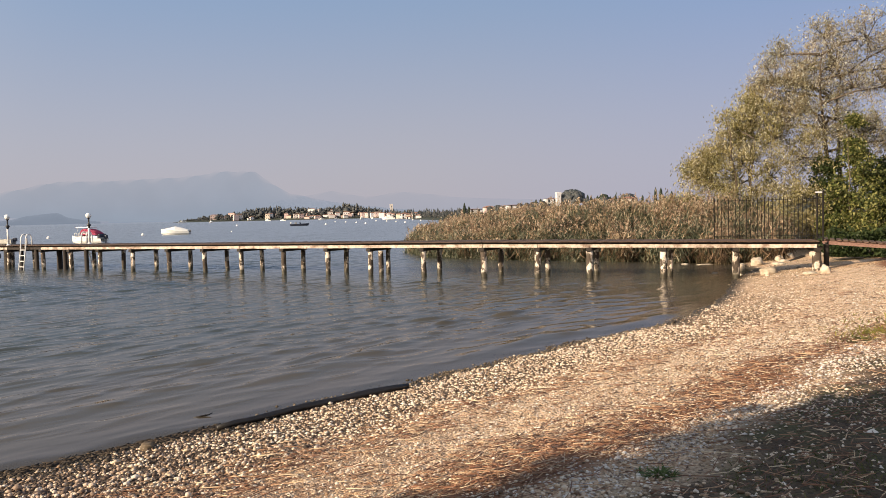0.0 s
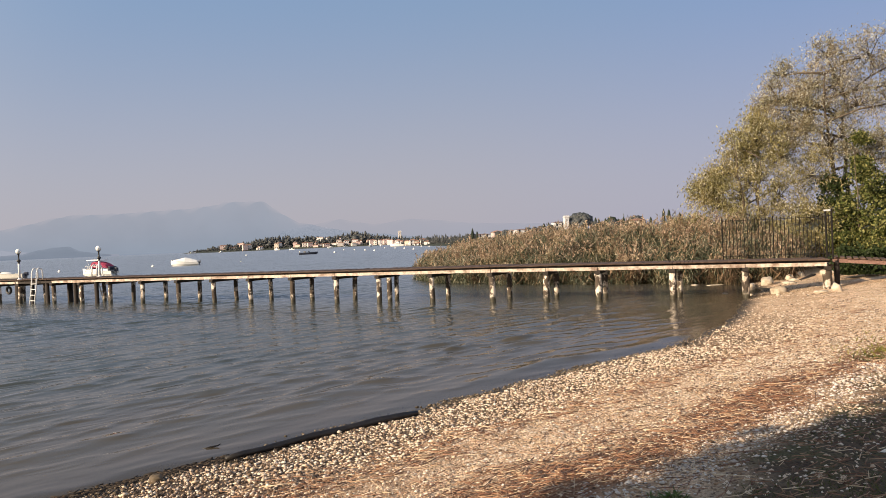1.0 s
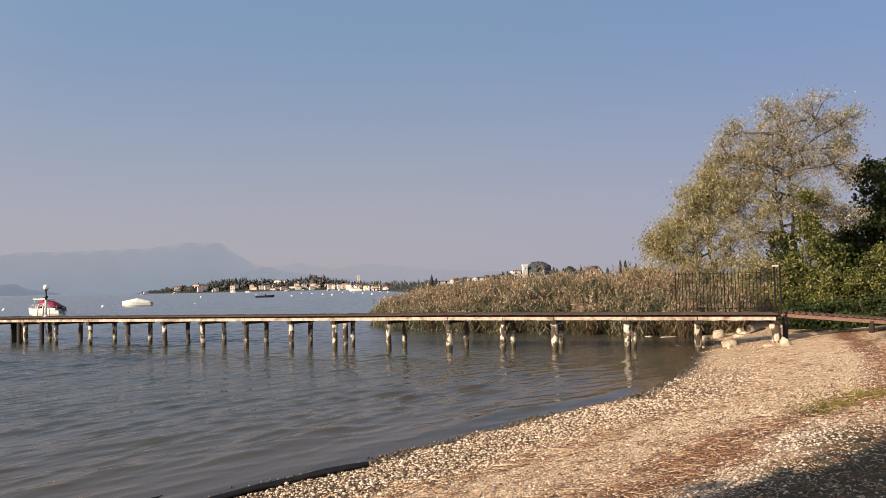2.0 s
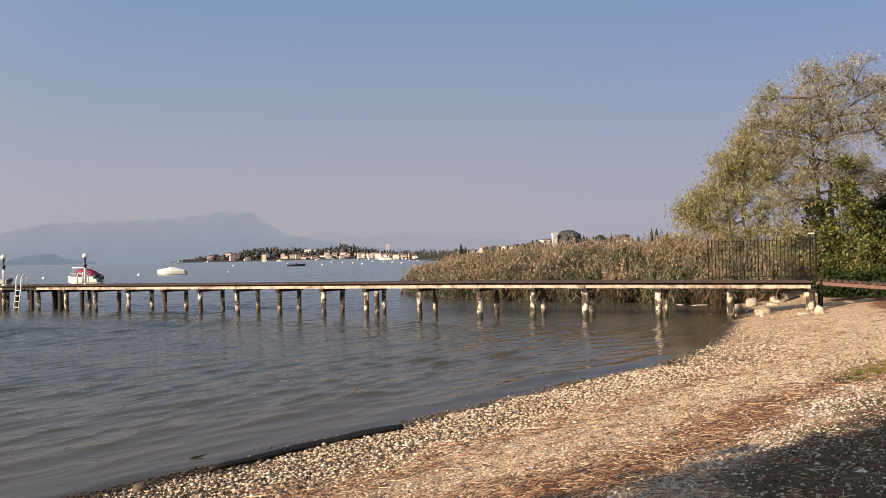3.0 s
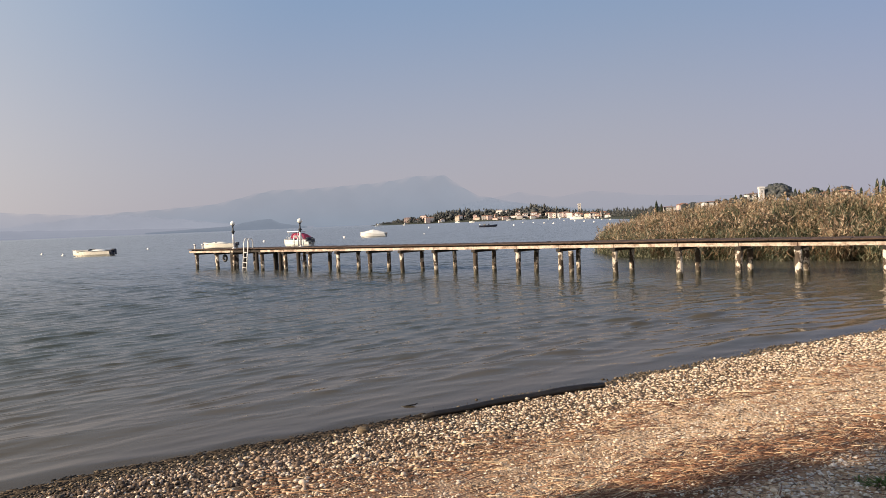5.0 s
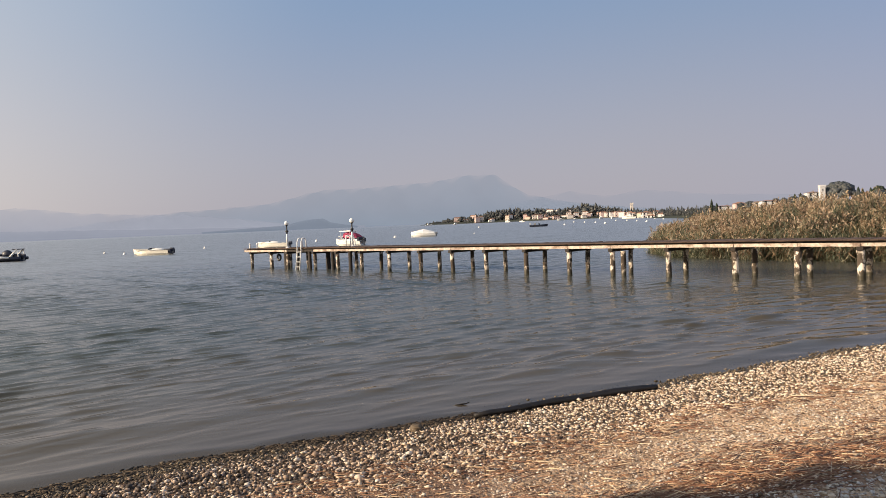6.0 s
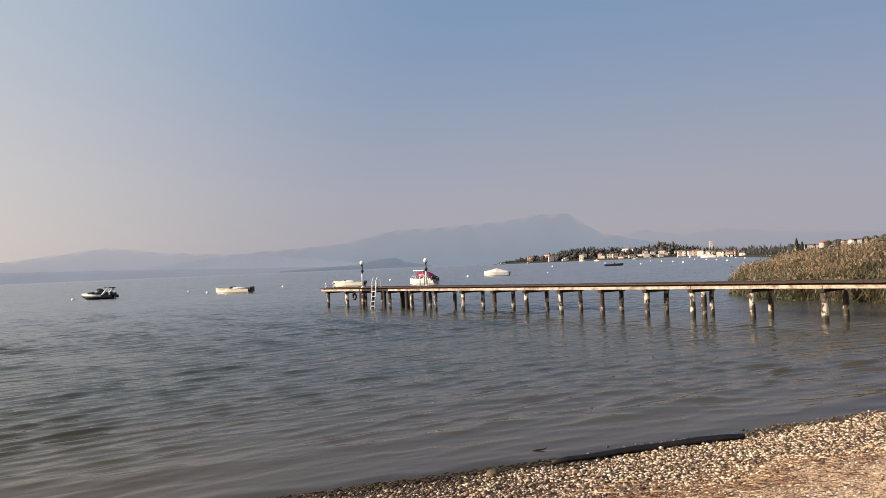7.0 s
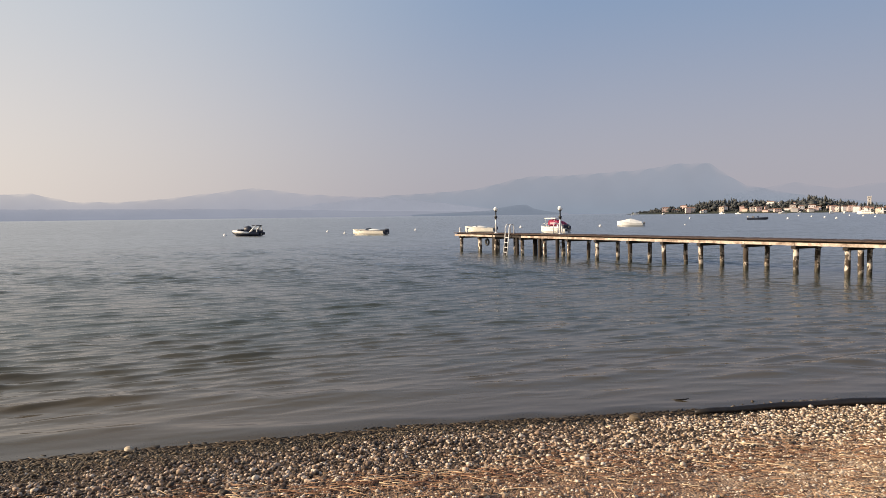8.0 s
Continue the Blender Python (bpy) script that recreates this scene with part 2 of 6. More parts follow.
def make_pile_material():
    """Pale concrete, dark and weedy up to the splash line."""
    k = Nodes("pile_concrete")
    c = k.n.new("ShaderNodeNewGeometry")
    s = k.n.new("ShaderNodeSeparateXYZ")
    k.l.new(c.outputs["Position"], s.inputs[0])
    col = k.ramp(k.noise(5.0, 7, 0.65), (0.3, (0.22, 0.16, 0.11)), (0.44, (0.74, 0.64, 0.54)), (0.75, (0.90, 0.85, 0.78)))
    blotch = k.span(k.noise(4.2, 5, 0.6, k.place((1, 1, 0.8))), 0.44, 0.50, 0, 0.95)
    col = k.mix(blotch, col, (0.045, 0.03, 0.02))
    col = k.mix(1.0, col, k.ramp(k.each(), (0.0, (0.70, 0.67, 0.64)), (0.5, (0.92, 0.91, 0.89)), (1.0, (1.05, 1.03, 1.0))), "MULTIPLY")
    wet = k.span(k.math("ADD", s.outputs["Z"], k.math("MULTIPLY", k.noise(9.0, 4), 0.25)), 0.24, 0.42, 1.0, 0.0)
    col = k.mix(wet, col, (0.05, 0.042, 0.025))
    return k.done(col, k.span(wet, 0, 1, 0.9, 0.4), k.noise(26.0, 6), 0.015, 0.7)


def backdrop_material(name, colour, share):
    """Land far off: its haze painted as a glowing colour, see-through where it is thin."""
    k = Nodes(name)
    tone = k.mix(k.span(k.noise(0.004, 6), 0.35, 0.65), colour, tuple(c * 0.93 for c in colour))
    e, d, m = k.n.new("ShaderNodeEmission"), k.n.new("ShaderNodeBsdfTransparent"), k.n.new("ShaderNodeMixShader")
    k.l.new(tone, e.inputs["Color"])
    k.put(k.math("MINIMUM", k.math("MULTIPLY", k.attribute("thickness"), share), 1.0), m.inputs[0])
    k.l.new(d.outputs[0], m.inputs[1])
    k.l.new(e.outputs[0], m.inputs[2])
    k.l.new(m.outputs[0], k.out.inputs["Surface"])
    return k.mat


M_GROUND, M_WATER, M_ROCK = make_ground_material(), make_water_material(), make_rock_material()
M_PEBBLE = make_pebble_material("beach_pebbles", (0.0, (0.10, 0.062, 0.037)), (0.30, (0.40, 0.275, 0.18)), (0.55, (0.76, 0.60, 0.44)), (0.85, (0.84, 0.72, 0.575)), (1.0, (0.90, 0.83, 0.73)))
M_BELT = make_pebble_material("belt_pebbles", (0.0, (0.03, 0.021, 0.015)), (0.42, (0.105, 0.069, 0.05)), (0.64, (0.33, 0.235, 0.175)), (0.85, (0.58, 0.455, 0.355)), (1.0, (0.80, 0.70, 0.60)))
M_CHALK = make_pebble_material("white_pebbles", (0.0, (0.25, 0.20, 0.165)), (0.4, (0.56, 0.48, 0.42)), (1.0, (0.86, 0.80, 0.75)))
M_WETPEB = make_pebble_material("wet_pebbles", (0.0, (0.04, 0.029, 0.019)), (0.6, (0.12, 0.089, 0.058)), (1.0, (0.32, 0.25, 0.17)))
M_WRACK = make_pebble_material("wet_wrack", (0.0, (0.018, 0.013, 0.009)), (0.7, (0.05, 0.034, 0.022)), (1.0, (0.11, 0.075, 0.045)))
M_STRAW = make_pebble_material("reed_debris", (0.0, (0.13, 0.055, 0.032)), (0.5, (0.30, 0.145, 0.080)), (0.8, (0.50, 0.32, 0.19)), (1.0, (0.82, 0.67, 0.46)))
M_DECK = make_wood_material("weathered_deck", (0.05, 0.03, 0.022), (0.115, 0.07, 0.05), (0.20, 0.135, 0.10))
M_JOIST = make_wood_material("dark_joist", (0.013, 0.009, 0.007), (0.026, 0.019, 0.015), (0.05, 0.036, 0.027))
M_LOG = make_wood_material("wet_log", (0.007, 0.005, 0.004), (0.015, 0.011, 0.009), (0.036, 0.028, 0.022), (1.5, 14.0, 14.0), 0.5)
M_RAMP = make_wood_material("red_brown_ramp", (0.10, 0.05, 0.042), (0.22, 0.125, 0.10), (0.34, 0.22, 0.18))
M_BEAM = make_concrete_material("edge_beam", (0.45, 0.35, 0.28), (0.75, 0.65, 0.56), (0.17, 0.105, 0.075))
M_PILE = make_pile_material()
M_BARK = make_wood_material("bark", (0.05, 0.038, 0.028), (0.12, 0.095, 0.07), (0.22, 0.18, 0.14), (8.0, 8.0, 2.0), 0.9)
M_WILLOW = leaf_material("willow_leaves", (0.24, 0.185, 0.105), (0.46, 0.38, 0.25), (0.66, 0.59, 0.46), (0.87, 0.85, 0.80), through=0.5)
M_WILLOW_LOW = leaf_material("willow_leaves_low", (0.165, 0.135, 0.05), (0.39, 0.325, 0.14), (0.58, 0.50, 0.27), (0.84, 0.77, 0.60), through=0.48)
M_IVY = leaf_material("ivy_leaves", (0.03, 0.045, 0.013), (0.13, 0.15, 0.040), (0.46, 0.42, 0.16))
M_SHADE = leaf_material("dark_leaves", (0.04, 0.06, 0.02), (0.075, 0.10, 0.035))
M_REED = leaf_material("reed_blades", (0.028, 0.038, 0.024), (0.080, 0.098, 0.064), (0.19, 0.195, 0.135), (0.48, 0.43, 0.32), rough=0.6)
M_STALK = leaf_material("reed_stalks", (0.10, 0.085, 0.05), (0.22, 0.17, 0.10), (0.34, 0.26, 0.16), rough=0.7)
M_SKIRT = leaf_material("dead_reed_leaves", (0.06, 0.036, 0.022), (0.15, 0.095, 0.06), (0.34, 0.23, 0.15), through=0.2, rough=0.8)
M_PLUME = leaf_material("reed_plumes", (0.18, 0.115, 0.075), (0.46, 0.32, 0.225), (0.78, 0.63, 0.48), rough=0.9)
M_GRASS = leaf_material("grass_blades", (0.06, 0.08, 0.02), (0.13, 0.14, 0.04), (0.24, 0.21, 0.08))
M_FRESH = leaf_material("fresh_weed", (0.07, 0.11, 0.03), (0.13, 0.19, 0.055), (0.22, 0.25, 0.10))
M_YELLOW = leaf_material("yellow_weed", (0.26, 0.22, 0.05), (0.42, 0.36, 0.08), (0.2, 0.19, 0.06))
# distance haze is put into these leaf colours: blue-grey rather than green
M_HAZY_WOODS = leaf_material("far_woods", (0.066, 0.074, 0.086), (0.095, 0.099, 0.106), (0.12, 0.118, 0.118), through=0.1)
M_CYPRESS = leaf_material("cypress_green", (0.018, 0.03, 0.018), (0.04, 0.05, 0.03), through=0.1)
M_WHITE = plain("white_gelcoat", (0.80, 0.79, 0.76), 0.3)
M_CREAM = plain("cream_gelcoat", (0.82, 0.77, 0.67), 0.35)
M_NAVY = plain("navy_tube", (0.02, 0.024, 0.045), 0.5)
M_BLACK = plain("black_iron", (0.025, 0.024, 0.026), 0.5)
M_RED = plain("red_canvas", (0.58, 0.10, 0.19), 0.8)
M_PINK = plain("pink_panel", (0.74, 0.42, 0.45), 0.6)
M_TARP = plain("white_tarp", (0.82, 0.81, 0.77), 0.85, 0.0, 0.35, 3.0, 0.02)
M_GREY = plain("grey_plastic", (0.22, 0.22, 0.23), 0.6)
M_STEEL = plain("white_tube", (0.72, 0.72, 0.72), 0.35)
M_GLOBE = plain("opal_glass", (0.86, 0.86, 0.84), 0.2, 0.0, 0.08)
M_IRON = plain("dark_fence", (0.018, 0.016, 0.015), 0.9)
M_IRON.node_tree.nodes["Principled BSDF"].inputs["Specular IOR Level"].default_value = 0.15
M_WINDSCREEN = plain("smoked_screen", (0.03, 0.035, 0.045), 0.1, 0.0, 0.05)
M_PLASTER = [plain("plaster_white", (0.68, 0.66, 0.66), 0.9), plain("plaster_cream", (0.64, 0.59, 0.55), 0.9),
             plain("plaster_rose", (0.66, 0.50, 0.46), 0.9), plain("plaster_ochre", (0.66, 0.57, 0.47), 0.9)]
M_TERRACOTTA = plain("terracotta_tiles", (0.36, 0.19, 0.13), 0.9, 0, 0.5, 0.5, 0.02)
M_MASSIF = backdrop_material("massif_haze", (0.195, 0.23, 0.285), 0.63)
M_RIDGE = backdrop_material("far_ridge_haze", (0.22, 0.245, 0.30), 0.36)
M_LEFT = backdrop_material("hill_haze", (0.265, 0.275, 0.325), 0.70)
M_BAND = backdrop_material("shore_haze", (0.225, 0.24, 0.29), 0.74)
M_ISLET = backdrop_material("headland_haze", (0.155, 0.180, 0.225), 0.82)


# ---- mesh helpers ----
def part(name, bm, material, parent=None, label="", smooth=False):
    """One bmesh as one mesh object, under a thing or a part."""
    me = bpy.data.meshes.new(name)
    bm.to_mesh(me)
    bm.free()
    me.materials.append(material)
    if smooth:
        me.shade_smooth()
    ob = new(name, me)
    ob.parent = parent
    return tagged(ob, label)


def sheet(name, verts, faces, material, smooth=False):
    """A large mesh straight from arrays; faces all have the same number of corners."""
    verts, faces = np.asarray(verts, np.float32), np.asarray(faces, np.int32)
    me = bpy.data.meshes.new(name)
    me.vertices.add(len(verts))
    me.vertices.foreach_set("co", verts.ravel())
    n, k = faces.shape
    me.loops.add(n * k)
    me.loops.foreach_set("vertex_index", faces.ravel())
    me.polygons.add(n)
    me.polygons.foreach_set("loop_start", np.arange(0, n * k, k, dtype=np.int32))
    me.polygons.foreach_set("loop_total", np.full(n, k, np.int32))
    me.update(calc_edges=True)
    me.validate()
    me.materials.append(material)
    if smooth:
        me.shade_smooth()
    return new(name, me)


def shape(name, verts, faces, material, parent=None, label="", smooth=False):
    ob = sheet(name, verts, faces, material, smooth)
    ob.parent = parent
    return tagged(ob, label)


def thing(name, at=(0, 0, 0), turn=0.0, label="", category="", group="", kind=""):
    ob = new(name)
    ob.matrix_basis = pose(*at, 0, 0, turn)
    return tagged(ob, label, category, group, kind)


def box(bm, lo, hi, bevel=0.0):
    lo, hi = Vector(lo), Vector(hi)
    m = Matrix.LocRotScale((lo + hi) / 2, None, hi - lo)
    geo = bmesh.ops.create_cube(bm, size=1, matrix=m)
    if bevel:
        edges = {e for v in geo["verts"] for e in v.link_edges}
        bmesh.ops.bevel(bm, geom=list(edges), offset=bevel, segments=2, affect="EDGES", profile=0.6)
    return bm


def tube(bm, points, radii, sides=8, cap=True):
    """A round bar through points, with a radius at each."""
    points = [Vector(p) for p in points]
    if isinstance(radii, (int, float)):
        radii = [radii] * len(points)
    rings, side = [], None
    for i, p in enumerate(points):
        ahead = (points[min(i + 1, len(points) - 1)] - points[max(i - 1, 0)]).normalized()
        if side is None:
            side = ahead.orthogonal().normalized()
        side = (side - ahead * side.dot(ahead)).normalized()
        up = ahead.cross(side)
        rings.append([bm.verts.new(p + (side * math.cos(a) + up * math.sin(a)) * radii[i]) for a in np.linspace(0, 2 * math.pi, sides, endpoint=False)])
    for a, b in zip(rings, rings[1:]):
        for k in range(sides):
            bm.faces.new((a[k], a[(k + 1) % sides], b[(k + 1) % sides], b[k]))
    if cap:
        bm.faces.new(rings[0][::-1])
        bm.faces.new(rings[-1])
    return bm


def lathe(bm, profile, sides=16, centre=(0, 0)):
    rings = [[bm.verts.new((centre[0] + r * math.cos(a), centre[1] + r * math.sin(a), z)) for a in np.linspace(0, 2 * math.pi, sides, endpoint=False)] for r, z in profile]
    for a, b in zip(rings, rings[1:]):
        for k in range(sides):
            bm.faces.new((a[k], a[(k + 1) % sides], b[(k + 1) % sides], b[k]))
    bm.faces.new(rings[0][::-1])
    bm.faces.new(rings[-1])
    return bm


def rough_ball(bm, radius, seed, squash=(1, 1, 1), detail=2, bump=0.25):
    geo = bmesh.ops.create_icosphere(bm, subdivisions=detail, radius=1)
    for v in geo["verts"]:
        n = noise.noise(v.co * 1.6 + Vector((seed * 3.1, seed, 0))) + 0.5 * noise.noise(v.co * 3.7 + Vector((0, seed * 2.3, 5)))
        v.co = Vector([c * s for c, s in zip(v.co, squash)]) * radius * (1 + bump * n)
    return bm


ICO = bmesh.new()
bmesh.ops.create_icosphere(ICO, subdivisions=1, radius=1)
ICO_V = np.array([v.co[:] for v in ICO.verts])
ICO_F = np.array([[v.index for v in f.verts] for f in ICO.faces])
ICO.free()
RNG = np.random.default_rng(7)


def turns(n, rng, flat=False):
    """Random turns: about the upright only, or about all axes."""
    a = rng.uniform(0, 2 * np.pi, n)
    c, s, o, i = np.cos(a), np.sin(a), np.zeros(n), np.ones(n)
    z = np.array([[c, -s, o], [s, c, o], [o, o, i]]).transpose(2, 0, 1)
    if flat:
        return z
    b = np.arccos(rng.uniform(-1, 1, n))
    c, s = np.cos(b), np.sin(b)
    x = np.array([[i, o, o], [o, c, -s], [o, s, c]]).transpose(2, 0, 1)
    return z @ x @ z


def strew(name, verts, faces, places, sizes, spins, material, smooth=False):
    """Many copies of one small form in one mesh."""
    n, k = len(places), len(verts)
    v = np.einsum("nij,nkj->nki", spins, verts[None] * sizes[:, None, :]) + places[:, None, :]
    f = faces[None] + (np.arange(n) * k)[:, None, None]
    return sheet(name, v.reshape(-1, 3), f.reshape(-1, faces.shape[1]), material, smooth)


# ---- the lie of the land ----
SHORE = np.array([(-70, -75), (-30, -28), (-14, -5.0), (-8.3, 2.95), (-7.5, 3.95), (-6.4, 5.1), (-5.3, 6.4), (-4.1, 7.5), (-2.65, 8.8), (-1.75, 9.8),
                  (-0.6, 10.8), (0.75, 12.3), (2.45, 13.95), (4.65, 15.85), (6.3, 18.25), (8.05, 21.4), (9.9, 25.6), (12.0, 29.2), (12.6, 32), (13.2, 36),
                  (12.5, 44), (11, 60), (20, 110), (22, 190), (8, 270), (-8, 400), (-60, 760), (-95, 1130), (-240, 1180), (-440, 1215), (-452, 1255),
                  (-300, 1330), (300, 1500), (1500, 1700), (4900, 1900), (4900, -4900), (-2500, -4900)], float)


def shore_distance(x, y):
    """Metres from the waterline, land positive."""
    p = np.stack([x, y], -1)
    best, inside = np.full(x.shape, 1e9), np.zeros(x.shape, bool)
    for a, b in zip(SHORE, np.roll(SHORE, -1, 0)):
        ab = b - a
        t = np.clip(((p - a) @ ab) / (ab @ ab), 0, 1)
        best = np.minimum(best, np.hypot(*(np.moveaxis(p - a - t[..., None] * ab, -1, 0))))
        inside ^= ((a[1] > y) != (b[1] > y)) & (x < (b[0] - a[0]) * (y - a[1]) / (b[1] - a[1] + 1e-12) + a[0])
    return np.where(inside, best, -best)


def wavy(x, y, seed=0.0):
    return np.sin(x * 1.7 + 1.3 * np.sin(y * 1.1 + seed)) * np.cos(y * 1.9 + np.sin(x * 0.9 + seed * 2))


def land(x, y):
    """Height of the ground and the distance from the waterline."""
    d = shore_distance(x, y) + 0.10 * wavy(x * 1.3, y * 1.3, 2.0) * (np.hypot(x, y) < 60)
    r = np.hypot(x, y)
    beach = np.where(d > 0, 0.115 * np.minimum(d, 6.5) + 0.02 * np.clip(d - 6.5, 0, 40), 0.10 * np.maximum(d, -28))
    z = beach + 0.02 * wavy(x * 0.8, y * 0.8) * (np.abs(d) < 40) * np.clip(d * 3, 0, 1)
    far = np.clip((r - 150) / 150, 0, 1)
    az = np.degrees(np.arctan2(x, y))
    hill = 1.2 * np.exp(-((az - 13) / 8.5) ** 2) * np.exp(-((r - 420) / 130) ** 2)
    cape = 7.5 * np.exp(-((az + 8) / 5.5) ** 2) * np.exp(-((r - 1270) / 60) ** 2)
    z = z + np.where(d > 0, far * (np.minimum(d * 0.06, 3.0) + (hill + cape) * np.clip(d / 40, 0, 1)), 0)
    return z, d


def polar(angles, radii):
    a, r = np.meshgrid(np.radians(angles), radii)
    n, m = len(radii), len(angles)
    i, j = np.meshgrid(np.arange(n - 1), np.arange(m - 1), indexing="ij")
    q = i * m + j
    return (r * np.sin(a)).ravel(), (r * np.cos(a)).ravel(), np.stack([q, q + 1, q + m + 1, q + m], -1).reshape(-1, 4)


ang = np.concatenate([np.arange(-180, -80, 4.0), np.arange(-80, 45, 0.4), np.arange(45, 180.1, 4.5)])
rad = np.concatenate([[0.02], np.geomspace(0.8, 60, 190), np.geomspace(62, 4900, 90)])
ang[-1] = 180.0
gx, gy, gf = polar(ang, rad)
gz, gd = land(gx, gy)
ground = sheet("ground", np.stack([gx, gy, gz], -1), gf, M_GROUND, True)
attr = ground.data.attributes.new("shore", "FLOAT", "POINT")
attr.data.foreach_set("value", np.where(np.hypot(gx, gy) > 120, np.abs(gd) + 60, gd).astype(np.float32))
tagged(ground, "pebble and sand lake beach sloping gently into the water", "ground", kind="structure")

ang = np.concatenate([np.arange(-112, -72, 1.0), np.arange(-72, 24, 0.18), np.arange(24, 40.1, 1.0)])
rad = np.concatenate([np.geomspace(2.4, 75, 800), np.geomspace(76, 4900, 100)])
wx, wy, wf = polar(ang, rad)
lake_z, lake_d = land(wx, wy)
wd = -lake_z
near_r = np.hypot(wx, wy)
# low swell running up to the beach: peaked crests parallel to the waterline, in broken lengths
v = wx * 0.65 + wy * 0.76
out = np.where(near_r < 60, -lake_d, 60.0)
beat = out * 2 * np.pi / (1.75 + 0.07 * np.clip(out, 0, 12)) + 0.9 * np.sin(v * 0.33) + 0.7 * np.sin(v * 0.83 + 1.0) + 0.5 * np.sin(v * 0.19 + out * 0.5)
broken = 0.55 + 0.45 * np.sin(v * 0.55 + out * 0.8 + 1.2 * np.sin(out * 0.6))
swell = 0.045 * (0.5 + 0.5 * np.sin(beat)) ** 3 * broken * np.interp(out, [0.0, 0.3, 1.0, 5.0, 9.0, 16.0], [0.15, 0.7, 1.0, 0.75, 0.35, 0.0])
u = wx * 0.76 - wy * 0.65
swell += 0.006 * np.sin(u * 4.3 + 1.3 * np.sin(v * 0.8 + 1) + v * 0.5) * np.interp(out, [0.0, 1.0, 12.0, 40.0], [0.1, 1.0, 1.0, 0.0])
# wind ripples: many short wave trains running in towards the beach
wr = np.random.default_rng(77)
open_side = np.interp(wx, [-11, 1], [1, 0])


def trains(number, heading, spread):
    """The sum of many small wave trains that run about one way, in degrees, with long backs and steep fronts."""
    total = np.zeros_like(wx)
    for k in range(number):
        length = 0.36 * 2.6 ** wr.random()
        head = np.radians(wr.normal(heading, spread))
        at = (wx * np.cos(head) + wy * np.sin(head)) * 2 * np.pi / length + wr.uniform(0, 6.28)
        total += 0.0040 * length ** 0.9 * (np.sin(at) - 0.32 * np.sin(2 * at))
    return total


chop = trains(44, -34, 12) * open_side + trains(40, -46, 16) * (1 - open_side)
chop = np.where(chop > 0, chop * (1 + 25 * chop), chop * 0.7)
gusts = np.clip(0.82 + 0.3 * np.sin(u * 0.31 + 1.5 * np.sin(v * 0.17)) * np.sin(v * 0.23 + 2.0), 0.5, 1.2)
chop *= gusts * np.interp(wx, [-10, 4], [0.9, 0.95]) * np.interp(out, [0.0, 0.6, 3.0, 60.0], [0.05, 0.25, 1.0, 1.0]) * np.interp(near_r, [0, 50, 74], [1, 0.9, 0])
swell += chop
swell *= np.clip((np.hypot(wx - BAY[0], wy - BAY[1]) - 2) / 10, 0.2, 1)
water = sheet("water", np.stack([wx, wy, swell], -1), wf, M_WATER, True)
attr = water.data.attributes.new("depth", "FLOAT", "POINT")
attr.data.foreach_set("value", np.clip(wd, 0, 5).astype(np.float32))
tagged(water, "calm grey-green lake water with small ripples", "water", kind="structure")


# ---- far mountains ----
def ridge(name, crest, distance, material, label, seed, deep=260.0):
    """A mountain range as a body with a front slope, a jagged crest and a back slope; crest: bearing and height angle, in degrees."""
    az = np.arange(crest[0][0], crest[-1][0] + 0.01, 0.12)
    up = np.interp(az, [c[0] for c in crest], [c[1] for c in crest])
    jag = np.array([noise.noise(Vector((a * 0.9 + seed, 0, 0))) * 0.06 + noise.noise(Vector((a * 3.1, seed, 0))) * 0.025 for a in az])
    top = np.maximum(distance * np.tan(np.radians(up + jag * np.clip(up, 0, 1))), 1) + 2.45
    rows, thick = [], []
    # painted haze: densest at the foot, thin at the crest, none behind
    for back, share, dense in ((-0.5, -0.02, 1.5), (-0.42, 0.18, 1.38), (-0.32, 0.42, 1.18), (-0.16, 0.74, 1), (-0.05, 0.93, 0.85), (0.0, 1.0, 0.3), (0.02, 0.98, 0), (0.4, -0.02, 0)):
        thick += [dense] * len(az)
        r = distance + back * deep + 12 * np.sin(az * 2 + back * 9 + seed)
        z = np.where(share > 0, top * share * (1 + 0.06 * np.sin(az * 3.3 + back * 20) * (share < 1)), -3.0)
        rows.append(np.stack([r * np.sin(np.radians(az)), r * np.cos(np.radians(az)), z], -1))
    n, m = len(rows), len(az)
    i, j = np.meshgrid(np.arange(n - 1), np.arange(m - 1), indexing="ij")
    q = i * m + j
    ob = sheet(name, np.concatenate(rows), np.stack([q, q + 1, q + m + 1, q + m], -1).reshape(-1, 4), material, True)
    at = ob.data.attributes.new("thickness", "FLOAT", "POINT")
    at.data.foreach_set("value", np.array(thick, np.float32))
    return tagged(ob, label, "mountains", kind="structure")


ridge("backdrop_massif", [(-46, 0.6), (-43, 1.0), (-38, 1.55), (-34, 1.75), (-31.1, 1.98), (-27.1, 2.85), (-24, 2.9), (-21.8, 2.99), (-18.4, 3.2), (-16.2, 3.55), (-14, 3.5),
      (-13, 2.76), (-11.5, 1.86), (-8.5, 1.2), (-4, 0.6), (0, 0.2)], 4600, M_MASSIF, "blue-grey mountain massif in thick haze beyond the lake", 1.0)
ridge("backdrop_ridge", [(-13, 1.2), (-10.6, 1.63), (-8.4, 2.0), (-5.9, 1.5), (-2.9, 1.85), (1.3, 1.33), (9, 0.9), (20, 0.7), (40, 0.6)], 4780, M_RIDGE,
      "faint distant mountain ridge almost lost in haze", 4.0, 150)
